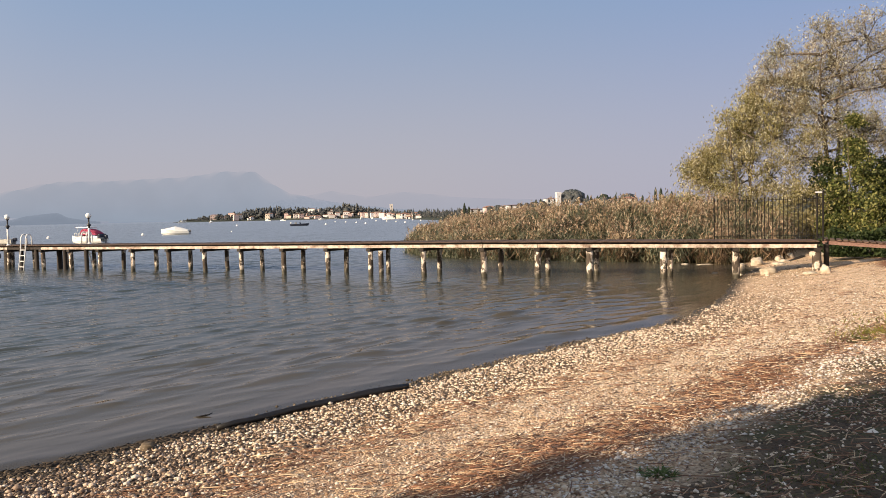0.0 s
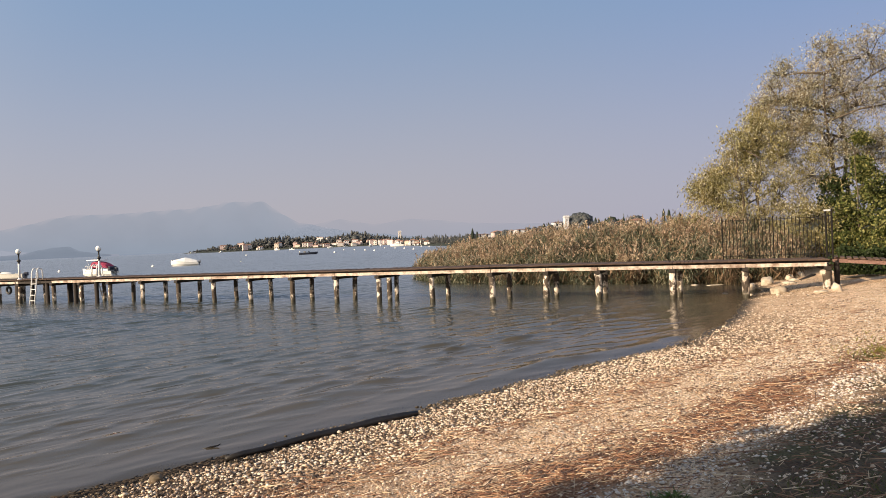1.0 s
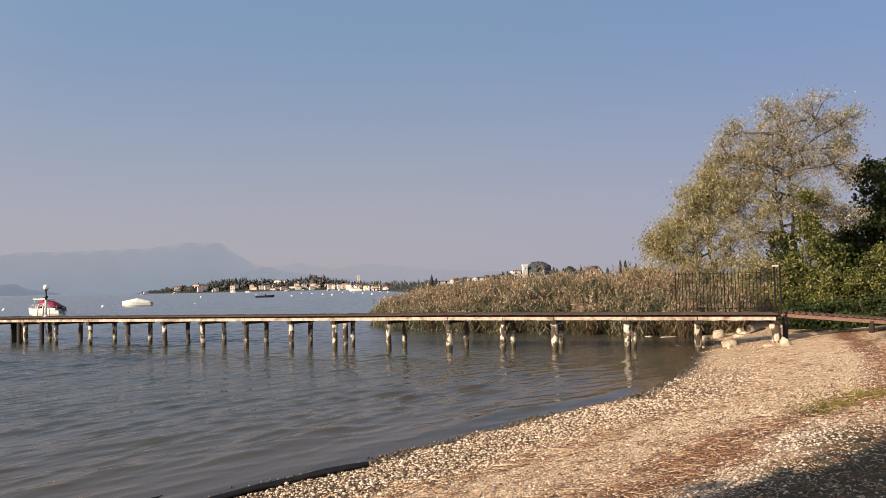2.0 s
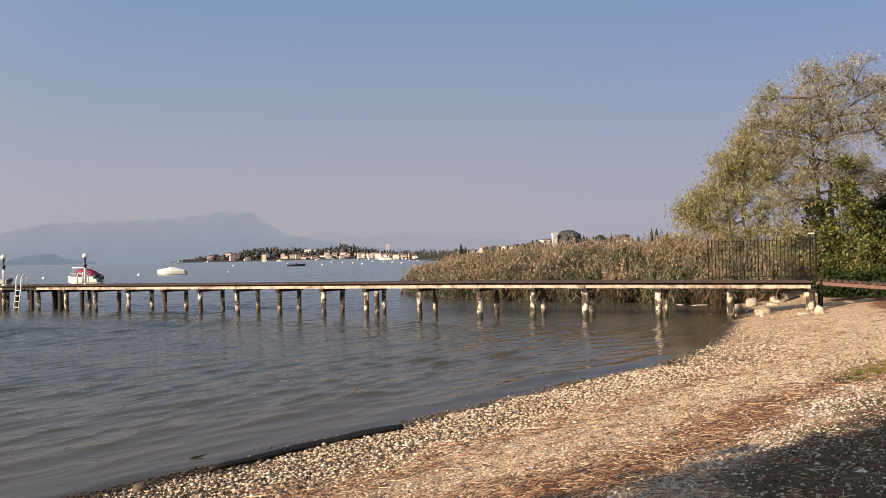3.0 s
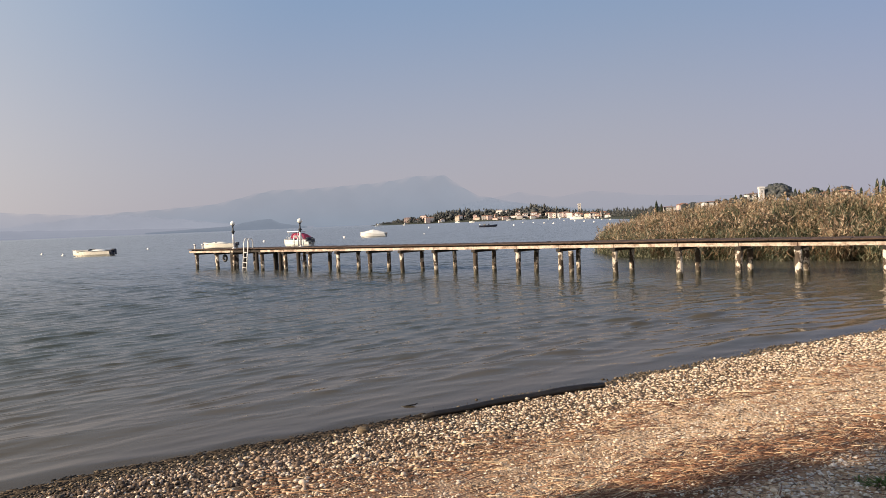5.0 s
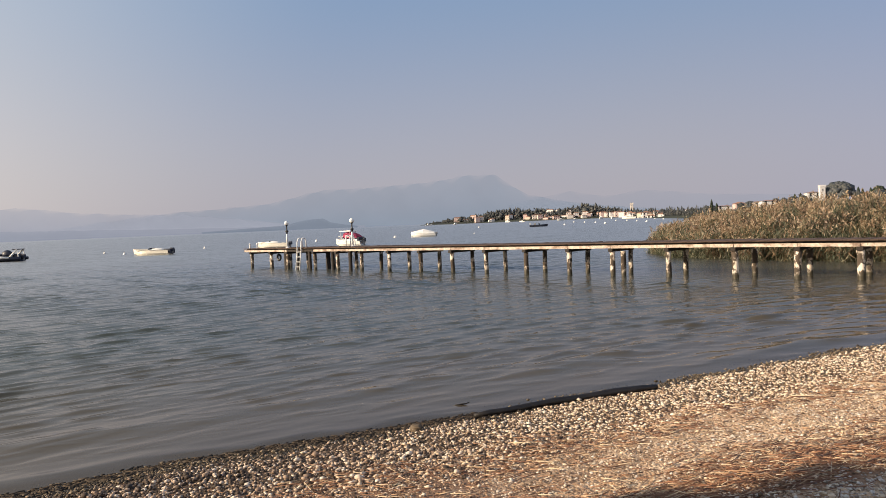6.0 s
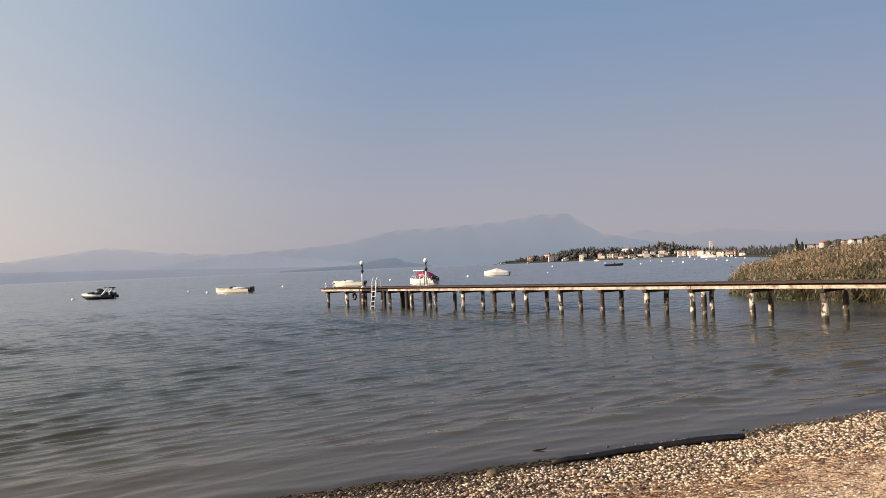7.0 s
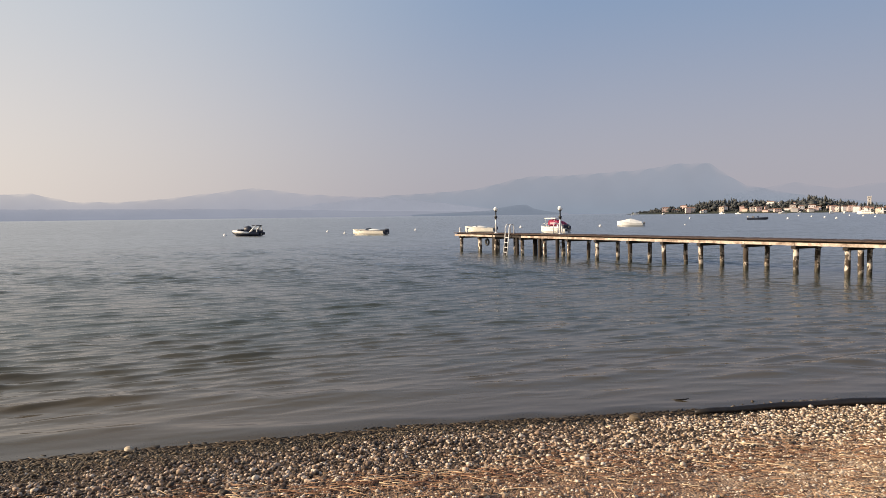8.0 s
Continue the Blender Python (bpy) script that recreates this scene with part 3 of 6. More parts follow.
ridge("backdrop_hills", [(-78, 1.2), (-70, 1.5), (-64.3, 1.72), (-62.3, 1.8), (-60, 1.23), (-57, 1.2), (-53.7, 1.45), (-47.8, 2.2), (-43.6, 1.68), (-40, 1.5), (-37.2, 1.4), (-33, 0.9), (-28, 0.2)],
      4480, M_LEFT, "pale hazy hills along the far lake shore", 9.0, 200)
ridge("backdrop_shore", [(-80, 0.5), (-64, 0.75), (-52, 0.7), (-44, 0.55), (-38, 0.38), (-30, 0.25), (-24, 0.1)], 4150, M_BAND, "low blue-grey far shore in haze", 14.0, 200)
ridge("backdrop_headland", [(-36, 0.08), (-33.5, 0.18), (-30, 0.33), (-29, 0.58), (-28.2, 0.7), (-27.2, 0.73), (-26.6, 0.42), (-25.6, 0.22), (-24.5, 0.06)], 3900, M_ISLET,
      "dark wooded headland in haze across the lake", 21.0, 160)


def ground_z(x, y):
    return float(land(np.array([float(x)]), np.array([float(y)]))[0][0])


# ---- the pier ----
PA, PB, PC = Vector((-28.42, 43.26)), Vector((1.52, 28.91)), Vector((12.73, 25.21))
AB, BC = (PB - PA), (PC - PB)
LEN_AB, LEN_BC = AB.length, BC.length


def along(m, off=0.0):
    """A spot on the pier: m metres from its outer end along the shoreward edge, off metres across."""
    way, start, k = (AB / LEN_AB, PA, m) if m <= LEN_AB else (BC / LEN_BC, PB, m - LEN_AB)
    side = Vector((-way.y, way.x))
    return start + way * k + side * off, math.degrees(math.atan2(way.y, way.x))


def deck_z(m):
    return 1.325 + 0.065 * min(1.0, m / LEN_AB) - 0.009 * max(0.0, m - LEN_AB)


TOTAL = LEN_AB + LEN_BC
pier = thing("pier", (PA.x, PA.y, 0), 0, "long narrow wooden pier with pale edge beams on stained piles", "pier")
PIER_AT = Vector((PA.x, PA.y, 0))


def on_pier(bm):
    bmesh.ops.translate(bm, verts=bm.verts, vec=-PIER_AT)
    return bm


def pile(m, off, radius, lean, seed):
    p, _ = along(m, off)
    bed = ground_z(p.x, p.y) - 0.3
    top = deck_z(m) - 0.36
    zs = np.linspace(bed, top, 9)
    rnd = random.Random(seed)
    pts = [(p.x + lean[0] * (z - top) + rnd.uniform(-0.008, 0.008), p.y + lean[1] * (z - top), z) for z in zs]
    bm = on_pier(tube(bmesh.new(), pts, [radius * rnd.uniform(0.93, 1.06) for _ in zs], 12))
    part("post", bm, M_PILE, pier, smooth=True)


# bents: metres from the outer end, and whether a third pile stands with them
BENTS = [0.81, 3.1, 4.96, 7.73, 9.91, 12.08, 14.39, 16.8, 19.04, 21.25, 23.64, 25.98, 28.11, 30.59,
         LEN_AB, LEN_AB + 2.14, LEN_AB + 4.07, LEN_AB + 6.70, LEN_AB + 9.12, LEN_AB + 11.68]
for i, m in enumerate(BENTS):
    rnd = random.Random(i)
    rear = 1.47 if i < len(BENTS) - 3 else 1.05
    last = i == len(BENTS) - 1
    pile(m, 0.02, 0.108 + 0.014 * (i > 13) + (0.03 if last else 0), (rnd.uniform(-0.03, 0.03), 0), i)
    if not last:
        pile(m + {14: 0.32, 15: 0.16, 16: 0.07, 17: 0.18}.get(i, 0.0) + rnd.uniform(-0.05, 0.05), rear, 0.104, (rnd.uniform(-0.03, 0.03), 0), i + 40)
    if i == 12:
        pile(m + 0.38, 0.23, 0.106, (0.0, 0), 77)
    p, a = along(m, 0.74)
    bm = bmesh.new()
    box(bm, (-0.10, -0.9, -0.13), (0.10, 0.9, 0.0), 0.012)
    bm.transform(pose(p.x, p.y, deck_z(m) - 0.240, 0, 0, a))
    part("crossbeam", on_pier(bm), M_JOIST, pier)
# extra dark piles below the landing stage
for k, m in enumerate((4.7, 5.94, 7.17, 7.98, 9.41, 11.03)):
    p, _ = along(m, 0.05 if k != 3 else 0.82)
    bm = bmesh.new()
    tube(bm, [(p.x, p.y, -3.2), (p.x + 0.01, p.y, -1), (p.x, p.y, deck_z(m) - 0.1)], [0.16, 0.15, 0.15] if k in (0, 3) else [0.12, 0.115, 0.11], 10)
    part("post", on_pier(bm), M_JOIST, pier, "dark wet timber pile", smooth=True)

# pale edge beams between the bents, on both sides, with broken ends; the landing stage has dark ones
ends = sorted(BENTS)
spans = list(zip([0.05] + ends, ends + [TOTAL]))
for i, (m0, m1) in enumerate(spans):
    if m1 - m0 < 0.4:
        continue
    for off, seed in ((0.0, i), (1.48, i + 50)):
        rnd = random.Random(seed + 3)
        dark = 4.65 < (m0 + m1) / 2 < 7.83
        g0, g1 = m0 + 0.012, m1 - 0.012
        bm = bmesh.new()
        n = 9
        rows = []
        for k in range(n + 1):
            m = g0 + (g1 - g0) * k / n
            p, a = along(m, off)
            lo = deck_z(m) - 0.234 + rnd.uniform(-0.006, 0.008)
            hi = deck_z(m) - 0.114
            side = Vector((-math.sin(radians(a)), math.cos(radians(a))))
            rows.append([bm.verts.new((p.x + side.x * w - PA.x, p.y + side.y * w - PA.y, z)) for w, z in ((-0.09, lo), (0.07, lo), (0.07, hi), (-0.09, hi))])
        for a4, b4 in zip(rows, rows[1:]):
            for k in range(4):
                bm.faces.new((a4[k], b4[k], b4[(k + 1) % 4], a4[(k + 1) % 4]))
        bm.faces.new(rows[0])
        bm.faces.new(rows[-1][::-1])
        bmesh.ops.recalc_face_normals(bm, faces=bm.faces)
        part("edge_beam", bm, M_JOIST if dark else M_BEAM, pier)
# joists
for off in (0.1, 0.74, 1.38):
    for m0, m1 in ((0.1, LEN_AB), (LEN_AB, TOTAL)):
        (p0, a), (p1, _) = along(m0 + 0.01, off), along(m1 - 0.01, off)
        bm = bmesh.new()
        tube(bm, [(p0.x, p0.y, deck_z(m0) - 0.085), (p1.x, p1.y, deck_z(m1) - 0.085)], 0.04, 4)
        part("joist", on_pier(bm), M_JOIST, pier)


# ---- lamps, ladders and posts on the pier ----
def lamp_post(m, off, tall):
    p, a = along(m, off)
    z = deck_z(m)
    ob = thing("lamp_post", (p.x, p.y, z), a, "slim lamp post with white globe on the pier", "lamp post", "pier lamps")
    part("foot", lathe(bmesh.new(), [(0.12, 0.0), (0.12, 0.03), (0.07, 0.05), (0.06, 0.09)], 12), M_STEEL, ob)
    part("lower_pole", lathe(bmesh.new(), [(0.062, 0.05), (0.058, tall * 0.55), (0.05, tall * 0.555)], 12), M_STEEL, ob, "white painted lower pole", True)
    part("upper_pole", lathe(bmesh.new(), [(0.045, tall * 0.55), (0.05, tall * 0.6), (0.10, tall * 0.64), (0.11, tall * 0.67), (0.05, tall * 0.7), (0.038, tall * 0.74), (0.038, tall * 0.86), (0.075, tall * 0.89), (0.09, tall * 0.905)], 12), M_BLACK, ob, "black iron upper pole", True)
    bm = bmesh.new()
    bmesh.ops.create_uvsphere(bm, u_segments=18, v_segments=12, radius=0.145)
    bmesh.ops.translate(bm, verts=bm.verts, vec=(0, 0, tall - 0.03))
    part("globe", bm, M_GLOBE, ob, "white opal glass globe", True)
    return ob


lamp_post(4.88, 0.06, 1.59)
lamp_post(10.22, 0.94, 1.54)


def ladder(m, off, out, low, high, splay):
    """A swimming ladder: two tubes hooped over the deck's edge, with rungs down to the water."""
    p, a = along(m, off)
    ob = thing("pier_ladder", (p.x, p.y, deck_z(m)), a, "white tubular swimming ladder hooked over the pier edge", "ladder", "pier ladders")
    for s in (-0.2, 0.2):
        pts = [(s, out * 0.45 * -1, 0.0), (s * 0.98, out * -0.42, high * 0.75), (s * 0.95, out * -0.25, high * 0.97), (s * 0.95, 0, high), (s * 0.97, out * 0.25, high * 0.93), (s, out * 0.45, high * 0.6), (s, out * 0.55, -0.3), (s, out * (0.55 + splay), low)]
        part("rail", tube(bmesh.new(), pts, 0.034, 8), M_STEEL, ob, smooth=True)
    for k in range(5):
        z = -0.25 + (low + 0.3) * k / 4
        y = out * (0.55 + splay * (z + 0.3) / (low + 0.3))
        part("rung", tube(bmesh.new(), [(-0.2, y, z), (0.2, y, z)], 0.025, 6), M_STEEL, ob)
    return ob


ladder(6.5, -0.02, -0.40, -1.5, 0.60, 0.46)
ladder(9.36, 1.47, 0.40, -1.5, 0.64, 0.73)
for k, (m, off) in enumerate(((0.26, 0.24), (0.79, 0.48))):
    p, a = along(m, off)
    ob = thing("mooring_bollard", (p.x, p.y, deck_z(m)), a, "small white mooring bollard at the end of the pier", "bollard", "pier bollards")
    part("post", lathe(bmesh.new(), [(0.07, 0), (0.06, 0.05), (0.05, 0.22), (0.085, 0.27), (0.09, 0.31), (0.05, 0.34)], 12), M_STEEL, ob, smooth=True)

p, a = along(2.87, 0.74)
tyre = thing("tyre_fender", (p.x, p.y, 0.70), a, "black rubber tyre fender hanging below the pier deck", "fender")
bm = bmesh.new()
ring = [(0.18 * math.cos(q), 0, 0.18 * math.sin(q)) for q in np.linspace(0, 2 * math.pi, 19)]
tube(bm, ring, 0.07, 8, False)
bmesh.ops.remove_doubles(bm, verts=bm.verts, dist=0.002)
part("tyre", bm, M_BLACK, tyre, smooth=True)
part("rope", tube(bmesh.new(), [(0, 0, 0.18), (0.01, 0, 0.42), (0, 0, deck_z(2.87) - 0.77)], 0.015, 5), M_JOIST, tyre)

# ---- railing with gate at the shore end of the pier ----
fence = thing("iron_fence", (0, 0, 0), 0, "tall dark iron bar fence along the pier's shore end", "fence")
F0, F1, FOFF = LEN_AB + 8.46, TOTAL + 0.1, 1.48


def fence_at(m, z):
    p, _ = along(m, FOFF)
    return (p.x, p.y, z)


for m in np.arange(F0, F1 + 0.01, 0.1235):
    part("bar", tube(bmesh.new(), [fence_at(m, deck_z(m) + 0.02), fence_at(m, 2.79)], 0.0125, 5), M_IRON, fence)
for z in (1.42, 2.72):
    part("rail", tube(bmesh.new(), [fence_at(F0 - 0.02, z), fence_at(F1 + 0.02, z)], 0.012, 4), M_IRON, fence)
for m in (F0, (F0 + F1) / 2, F1):
    part("post", tube(bmesh.new(), [fence_at(m, deck_z(m) - 0.02), fence_at(m, 2.83)], 0.02, 6), M_IRON, fence)
gate = thing("iron_gate", (*along(TOTAL + 0.08, 0.05)[0], deck_z(TOTAL) - 0.02), 0, "dark iron gate with a tall post closing the pier", "gate")
ga = along(TOTAL - 0.12, 0.0)[1]
for k in range(3):
    w = 0.07 + 1.24 * k / 2
    x, y = -math.sin(radians(ga)) * w, math.cos(radians(ga)) * w
    tall_bar = k in (0, 2)
    part("post" if tall_bar else "bar", tube(bmesh.new(), [(x, y, 0), (x, y, 1.70 if tall_bar else 1.54)], 0.032 if tall_bar else 0.012, 6), M_IRON, gate)
for z in (0.14, 1.48):
    part("rail", tube(bmesh.new(), [(-math.sin(radians(ga)) * w, math.cos(radians(ga)) * w, z) for w in (0.07, 1.31)], 0.022, 4), M_IRON, gate)
bm = bmesh.new()
box(bm, (-0.24, 0.03, 1.63), (-0.02, 0.07, 1.68), 0.01)
part("white_plate", bm, M_STEEL, gate, "small white plate on the gate post")

# ---- ramp from the pier to the bank ----
ramp = thing("boarding_ramp", (PC.x, PC.y, 0), 0, "red-brown boarded ramp leading from the pier to the bank", "ramp")
R0, R1 = Vector((PC.x + 0.23, PC.y + 0.37, 1.27)), Vector((PC.x + 5.67, PC.y - 2.38, 0.78))
rdir = (R1 - R0).normalized()
rside = Vector((-rdir.y, rdir.x, 0)).normalized()
for off in (0.0, 1.28):
    bm = bmesh.new()
    pts = [R0 + rside * off - Vector((PC.x, PC.y, 0.06)), R1 + rside * off - Vector((PC.x, PC.y, 0.06))]
    tube(bm, pts, 0.085, 4)
    part("stringer", bm, M_RAMP, ramp)
nb = 30
for k in range(nb):
    c = R0.lerp(R1, (k + 0.5) / nb) - Vector((PC.x, PC.y, 0))
    bm = bmesh.new()
    box(bm, (-0.07, -0.11, 0.0), (0.07, 1.39, 0.045), 0.006)
    bm.transform(pose(c.x, c.y, c.z + 0.02, 0, 0, math.degrees(math.atan2(rdir.y, rdir.x))))
    part("board", bm, M_DECK, ramp)
for k in range(3):
    c = R0.lerp(R1, (0.02, 0.45, 0.9)[k])
    g = ground_z(c.x, c.y)
    bm = bmesh.new()
    tube(bm, [(c.x - PC.x, c.y - PC.y, g - 0.2), (c.x - PC.x, c.y - PC.y, c.z - 0.05)], 0.09, 8)
    part("support_post", bm, M_JOIST, ramp)


# ---- boats ----
def hull_form(length, beam, height, bow=0.25, sheer=0.18, flare=0.93, n=14):
    """Rings of an open hull, bow towards +x; z counts from the waterline."""
    rings = []
    for k in range(n + 1):
        s = k / n
        w = beam / 2 * (1 - max(0.0, (s - 0.45) / 0.55) ** 2.2) * (0.92 + 0.08 * min(1, s * 4))
        w = max(w, 0.02)
        top = height * (1 + sheer * s * s * 2)
        keel = -0.18 + 0.30 * max(0, (s - 0.72) / 0.28) ** 2
        x = -length / 2 + length * s
        rake = bow * length * 0.25 * max(0, (s - 0.6) / 0.4)
        rings.append([(x - rake * 0.6, 0.0, keel), (x - rake * 0.4, w * flare * 0.75, keel + 0.14), (x - rake * 0.15, w * flare, top * 0.35), (x, w, top * 0.92), (x, w * 1.03, top)])
    return rings


def hull(ob, length, beam, height, material, name="hull", inside=0.16, **kw):
    rings = hull_form(length, beam, height, **kw)
    verts, faces = [], []
    loops = []
    for r in rings:
        inner = [(x, y * 0.86, max(z * 0.5, 0.05)) for x, y, z in r[-1:]] + [(r[-1][0] * 0.97, r[-1][1] * 0.45, inside)]
        half = r + [(r[-1][0], r[-1][1] * 0.88, r[-1][2])] + inner
        loops.append([(x, -y, z) for x, y, z in half[::-1]] + half)
    m = len(loops[0])
    for l in loops:
        verts += l
    for k in range(len(loops) - 1):
        for j in range(m):
            a, b = k * m + j, k * m + (j + 1) % m
            faces.append((a, b, b + m, a + m))
    bm = bmesh.new()
    vs = [bm.verts.new(v) for v in verts]
    for f in faces:
        bm.faces.new([vs[i] for i in f])
    bm.faces.new(vs[:m][::-1])
    bm.faces.new(vs[-m:])
    bmesh.ops.remove_doubles(bm, verts=bm.verts, dist=0.001)
    bmesh.ops.recalc_face_normals(bm, faces=bm.faces)
    return part(name, bm, material, ob, smooth=False)


def slab(ob, name, lo, hi, material, bevel=0.03, label=""):
    return part(name, box(bmesh.new(), lo, hi, bevel), material, ob, label)


def outboard(ob, x, material=None, z=0.0):
    motor = part("outboard_motor", box(bmesh.new(), (x - 0.30, -0.07, z - 0.35), (x - 0.12, 0.07, z + 0.45), 0.03), M_GREY, ob, "outboard motor on the transom")
    part("cowling", box(bmesh.new(), (x - 0.42, -0.2, z + 0.42), (x - 0.02, 0.2, z + 0.86), 0.08), material or M_NAVY, motor, "rounded outboard cowling")
    part("cavitation_plate", box(bmesh.new(), (x - 0.40, -0.13, z - 0.1), (x - 0.08, 0.13, z - 0.06), 0.015), M_GREY, motor)
    return motor


def screen(ob, x, w, z, h, material=None):
    bm = bmesh.new()
    pts = [(x - 0.25, -w, z), (x, -w * 0.75, z), (x + 0.18, 0, z), (x, w * 0.75, z), (x - 0.25, w, z)]
    lows = [bm.verts.new(p) for p in pts]
    tops = [bm.verts.new((px - 0.16, py * 0.9, pz + h)) for px, py, pz in pts]
    for k in range(4):
        bm.faces.new((lows[k], lows[k + 1], tops[k + 1], tops[k]))
    geo = bmesh.ops.extrude_face_region(bm, geom=bm.faces[:])
    bmesh.ops.translate(bm, verts=[g for g in geo["geom"] if isinstance(g, bmesh.types.BMVert)], vec=(-0.02, 0, 0))
    return part("windscreen", bm, material or M_WINDSCREEN, ob, "dark low windscreen")


def dome(ob, name, size, at, material, seed=1, label=""):
    bm = bmesh.new()
    bmesh.ops.create_icosphere(bm, subdivisions=2, radius=1)
    for v in bm.verts:
        n = 1 + 0.08 * noise.noise(v.co * 2 + Vector((seed, 0, 0)))
        v.co = Vector((at[0] + v.co.x * size[0] * n, at[1] + v.co.y * size[1] * n, at[2] + max(v.co.z, -0.25) * size[2] * n))
    return part(name, bm, material, ob, label, True)


# cream open motorboat
b = thing("motorboat", (-64.6, 78.1, 0), 188, "cream open motorboat with dark outboard, moored on the lake", "boat", "moored boats")
b.scale = (1.12, 1.0, 1.0)
hull(b, 4.6, 1.75, 0.62, M_CREAM)
slab(b, "foredeck", (0.35, -0.62, 0.58), (1.7, 0.62, 0.66), M_CREAM, 0.03)
slab(b, "thwart", (-1.2, -0.7, 0.32), (-0.8, 0.7, 0.42), M_CREAM, 0.02)
screen(b, 0.35, 0.6, 0.64, 0.26)
outboard(b, -2.25)
slab(b, "stern_well", (-2.5, -0.6, 0.15), (-1.75, 0.6, 0.74), M_NAVY, 0.05, "dark stern well cover")
dome(b, "cockpit_cover", (1.1, 0.6, 0.22), (-0.6, 0, 0.62), M_TARP, 9, "pale cockpit cover")
part("rub_rail", tube(bmesh.new(), [(-2.28, -0.83, 0.62), (-0.5, -0.90, 0.63), (1.0, -0.78, 0.68), (1.8, -0.42, 0.74), (2.28, 0, 0.82), (1.8, 0.42, 0.74), (1.0, 0.78, 0.68), (-0.5, 0.90, 0.63), (-2.28, 0.83, 0.62)], 0.03, 6), M_GREY, b)

# navy and white rigid inflatable with an arch
b = thing("inflatable_boat", (-80.1, 70.5, 0), 196, "navy and white rigid inflatable boat with raked white arch", "boat", "moored boats")
hull(b, 4.5, 1.5, 0.40, M_NAVY)
for s in (-1, 1):
    part("tube", tube(bmesh.new(), [(-2.4, s * 0.85, 0.36), (0.3, s * 0.92, 0.38), (1.5, s * 0.72, 0.46), (2.1, s * 0.36, 0.54), (2.3, s * 0.04, 0.58)], [0.2, 0.25, 0.25, 0.23, 0.18], 10), M_NAVY, b, "navy inflatable tube", True)
    part("side_stripe", tube(bmesh.new(), [(-1.0, s * 1.06, 0.50), (0.3, s * 1.09, 0.54), (1.5, s * 0.86, 0.62), (2.1, s * 0.48, 0.70), (2.36, s * 0.05, 0.74)], [0.13, 0.17, 0.18, 0.17, 0.15], 8), M_WHITE, b, "white side stripe", True)
slab(b, "bow_locker", (1.35, -0.5, 0.5), (2.15, 0.5, 0.84), M_WHITE, 0.12, "white bow locker")
slab(b, "sun_pad", (0.65, -0.55, 0.58), (1.4, 0.55, 0.98), M_NAVY, 0.1, "dark folded sun pad")
slab(b, "stern_seat", (-1.9, -0.6, 0.5), (-1.2, 0.6, 0.95), M_NAVY, 0.08)
slab(b, "console", (-0.35, -0.35, 0.3), (0.35, 0.35, 1.2), M_NAVY, 0.1)
dome(b, "cover", (0.75, 0.5, 0.62), (-0.15, 0, 0.85), M_NAVY, 2, "dark canvas cover")
for s in (-0.72, 0.72):
    arm = [(-0.85, s, 0.45), (-1.35, s, 0.95), (-1.95, s * 0.95, 1.5)]
    part("arch_leg", tube(bmesh.new(), arm, [0.17, 0.13, 0.10], 8), M_WHITE, b, "raked white arch leg", True)
    part("arch_brace", tube(bmesh.new(), [(-1.95, s * 0.95, 1.5), (-2.1, s, 0.6)], 0.07, 6), M_WHITE, b)
b.scale = (0.92, 0.95, 0.98)
slab(b, "arch_top", (-2.15, -0.75, 1.46), (-1.25, 0.75, 1.56), M_NAVY, 0.03, "dark arch top")
outboard(b, -2.2)

# open boat beyond the end of the pier
b = thing("motorboat", (-55.2, 91.6, 0), 186, "cream open boat with grey outboard moored beyond the pier", "boat", "moored boats")
b.scale = (1.1, 1.0, 1.0)
hull(b, 4.3, 1.65, 0.70, M_CREAM)
slab(b, "foredeck", (0.5, -0.55, 0.68), (1.7, 0.55, 0.76), M_CREAM, 0.03)
slab(b, "thwart", (-1.1, -0.65, 0.4), (-0.7, 0.65, 0.5), M_CREAM, 0.02)
screen(b, 0.6, 0.5, 0.74, 0.24)
dome(b, "cockpit_cover", (1.25, 0.62, 0.34), (0.1, 0, 0.66), M_TARP, 14, "pale cockpit cover")
outboard(b, -2.1, M_NAVY)
slab(b, "stern_well", (-2.2, -0.6, 0.2), (-1.6, 0.6, 0.72), M_GREY, 0.05, "grey stern well")

# day cruiser with red canopy
b = thing("cabin_boat", (-43.6, 91.8, 0), 170, "white day cruiser with red canopy and white bimini roof", "boat", "moored boats")
hull(b, 4.4, 1.8, 0.58, M_WHITE, sheer=0.34)
slab(b, "foredeck", (0.4, -0.58, 0.60), (1.6, 0.58, 0.82), M_WHITE, 0.08)
screen(b, 0.55, 0.68, 0.86, 0.42)
slab(b, "cockpit_side", (-1.75, -0.78, 0.54), (0.3, 0.78, 0.84), M_WHITE, 0.06, "white cockpit coaming")
slab(b, "stern_cushion", (-2.0, -0.7, 0.7), (-1.35, 0.7, 1.12), M_NAVY, 0.08, "dark stern cushion")
bm = bmesh.new()
ribs = [(0.5, 1.05, 1.68), (0.1, 1.0, 1.78), (-0.6, 1.0, 1.70), (-1.2, 1.0, 1.48), (-1.75, 0.98, 1.14)]
rows = [[bm.verts.new((x, w * 0.84, z)) for w, z in ((-1.0, low), (-0.98, (low + top) / 2), (-0.72, top), (0.0, top + 0.07), (0.72, top), (0.98, (low + top) / 2), (1.0, low))] for x, low, top in ribs]
for ra, rb in zip(rows, rows[1:]):
    for k in range(6):
        bm.faces.new((ra[k], ra[k + 1], rb[k + 1], rb[k]))
bm.faces.new(rows[-1])
bmesh.ops.solidify(bm, geom=bm.faces[:], thickness=0.03)
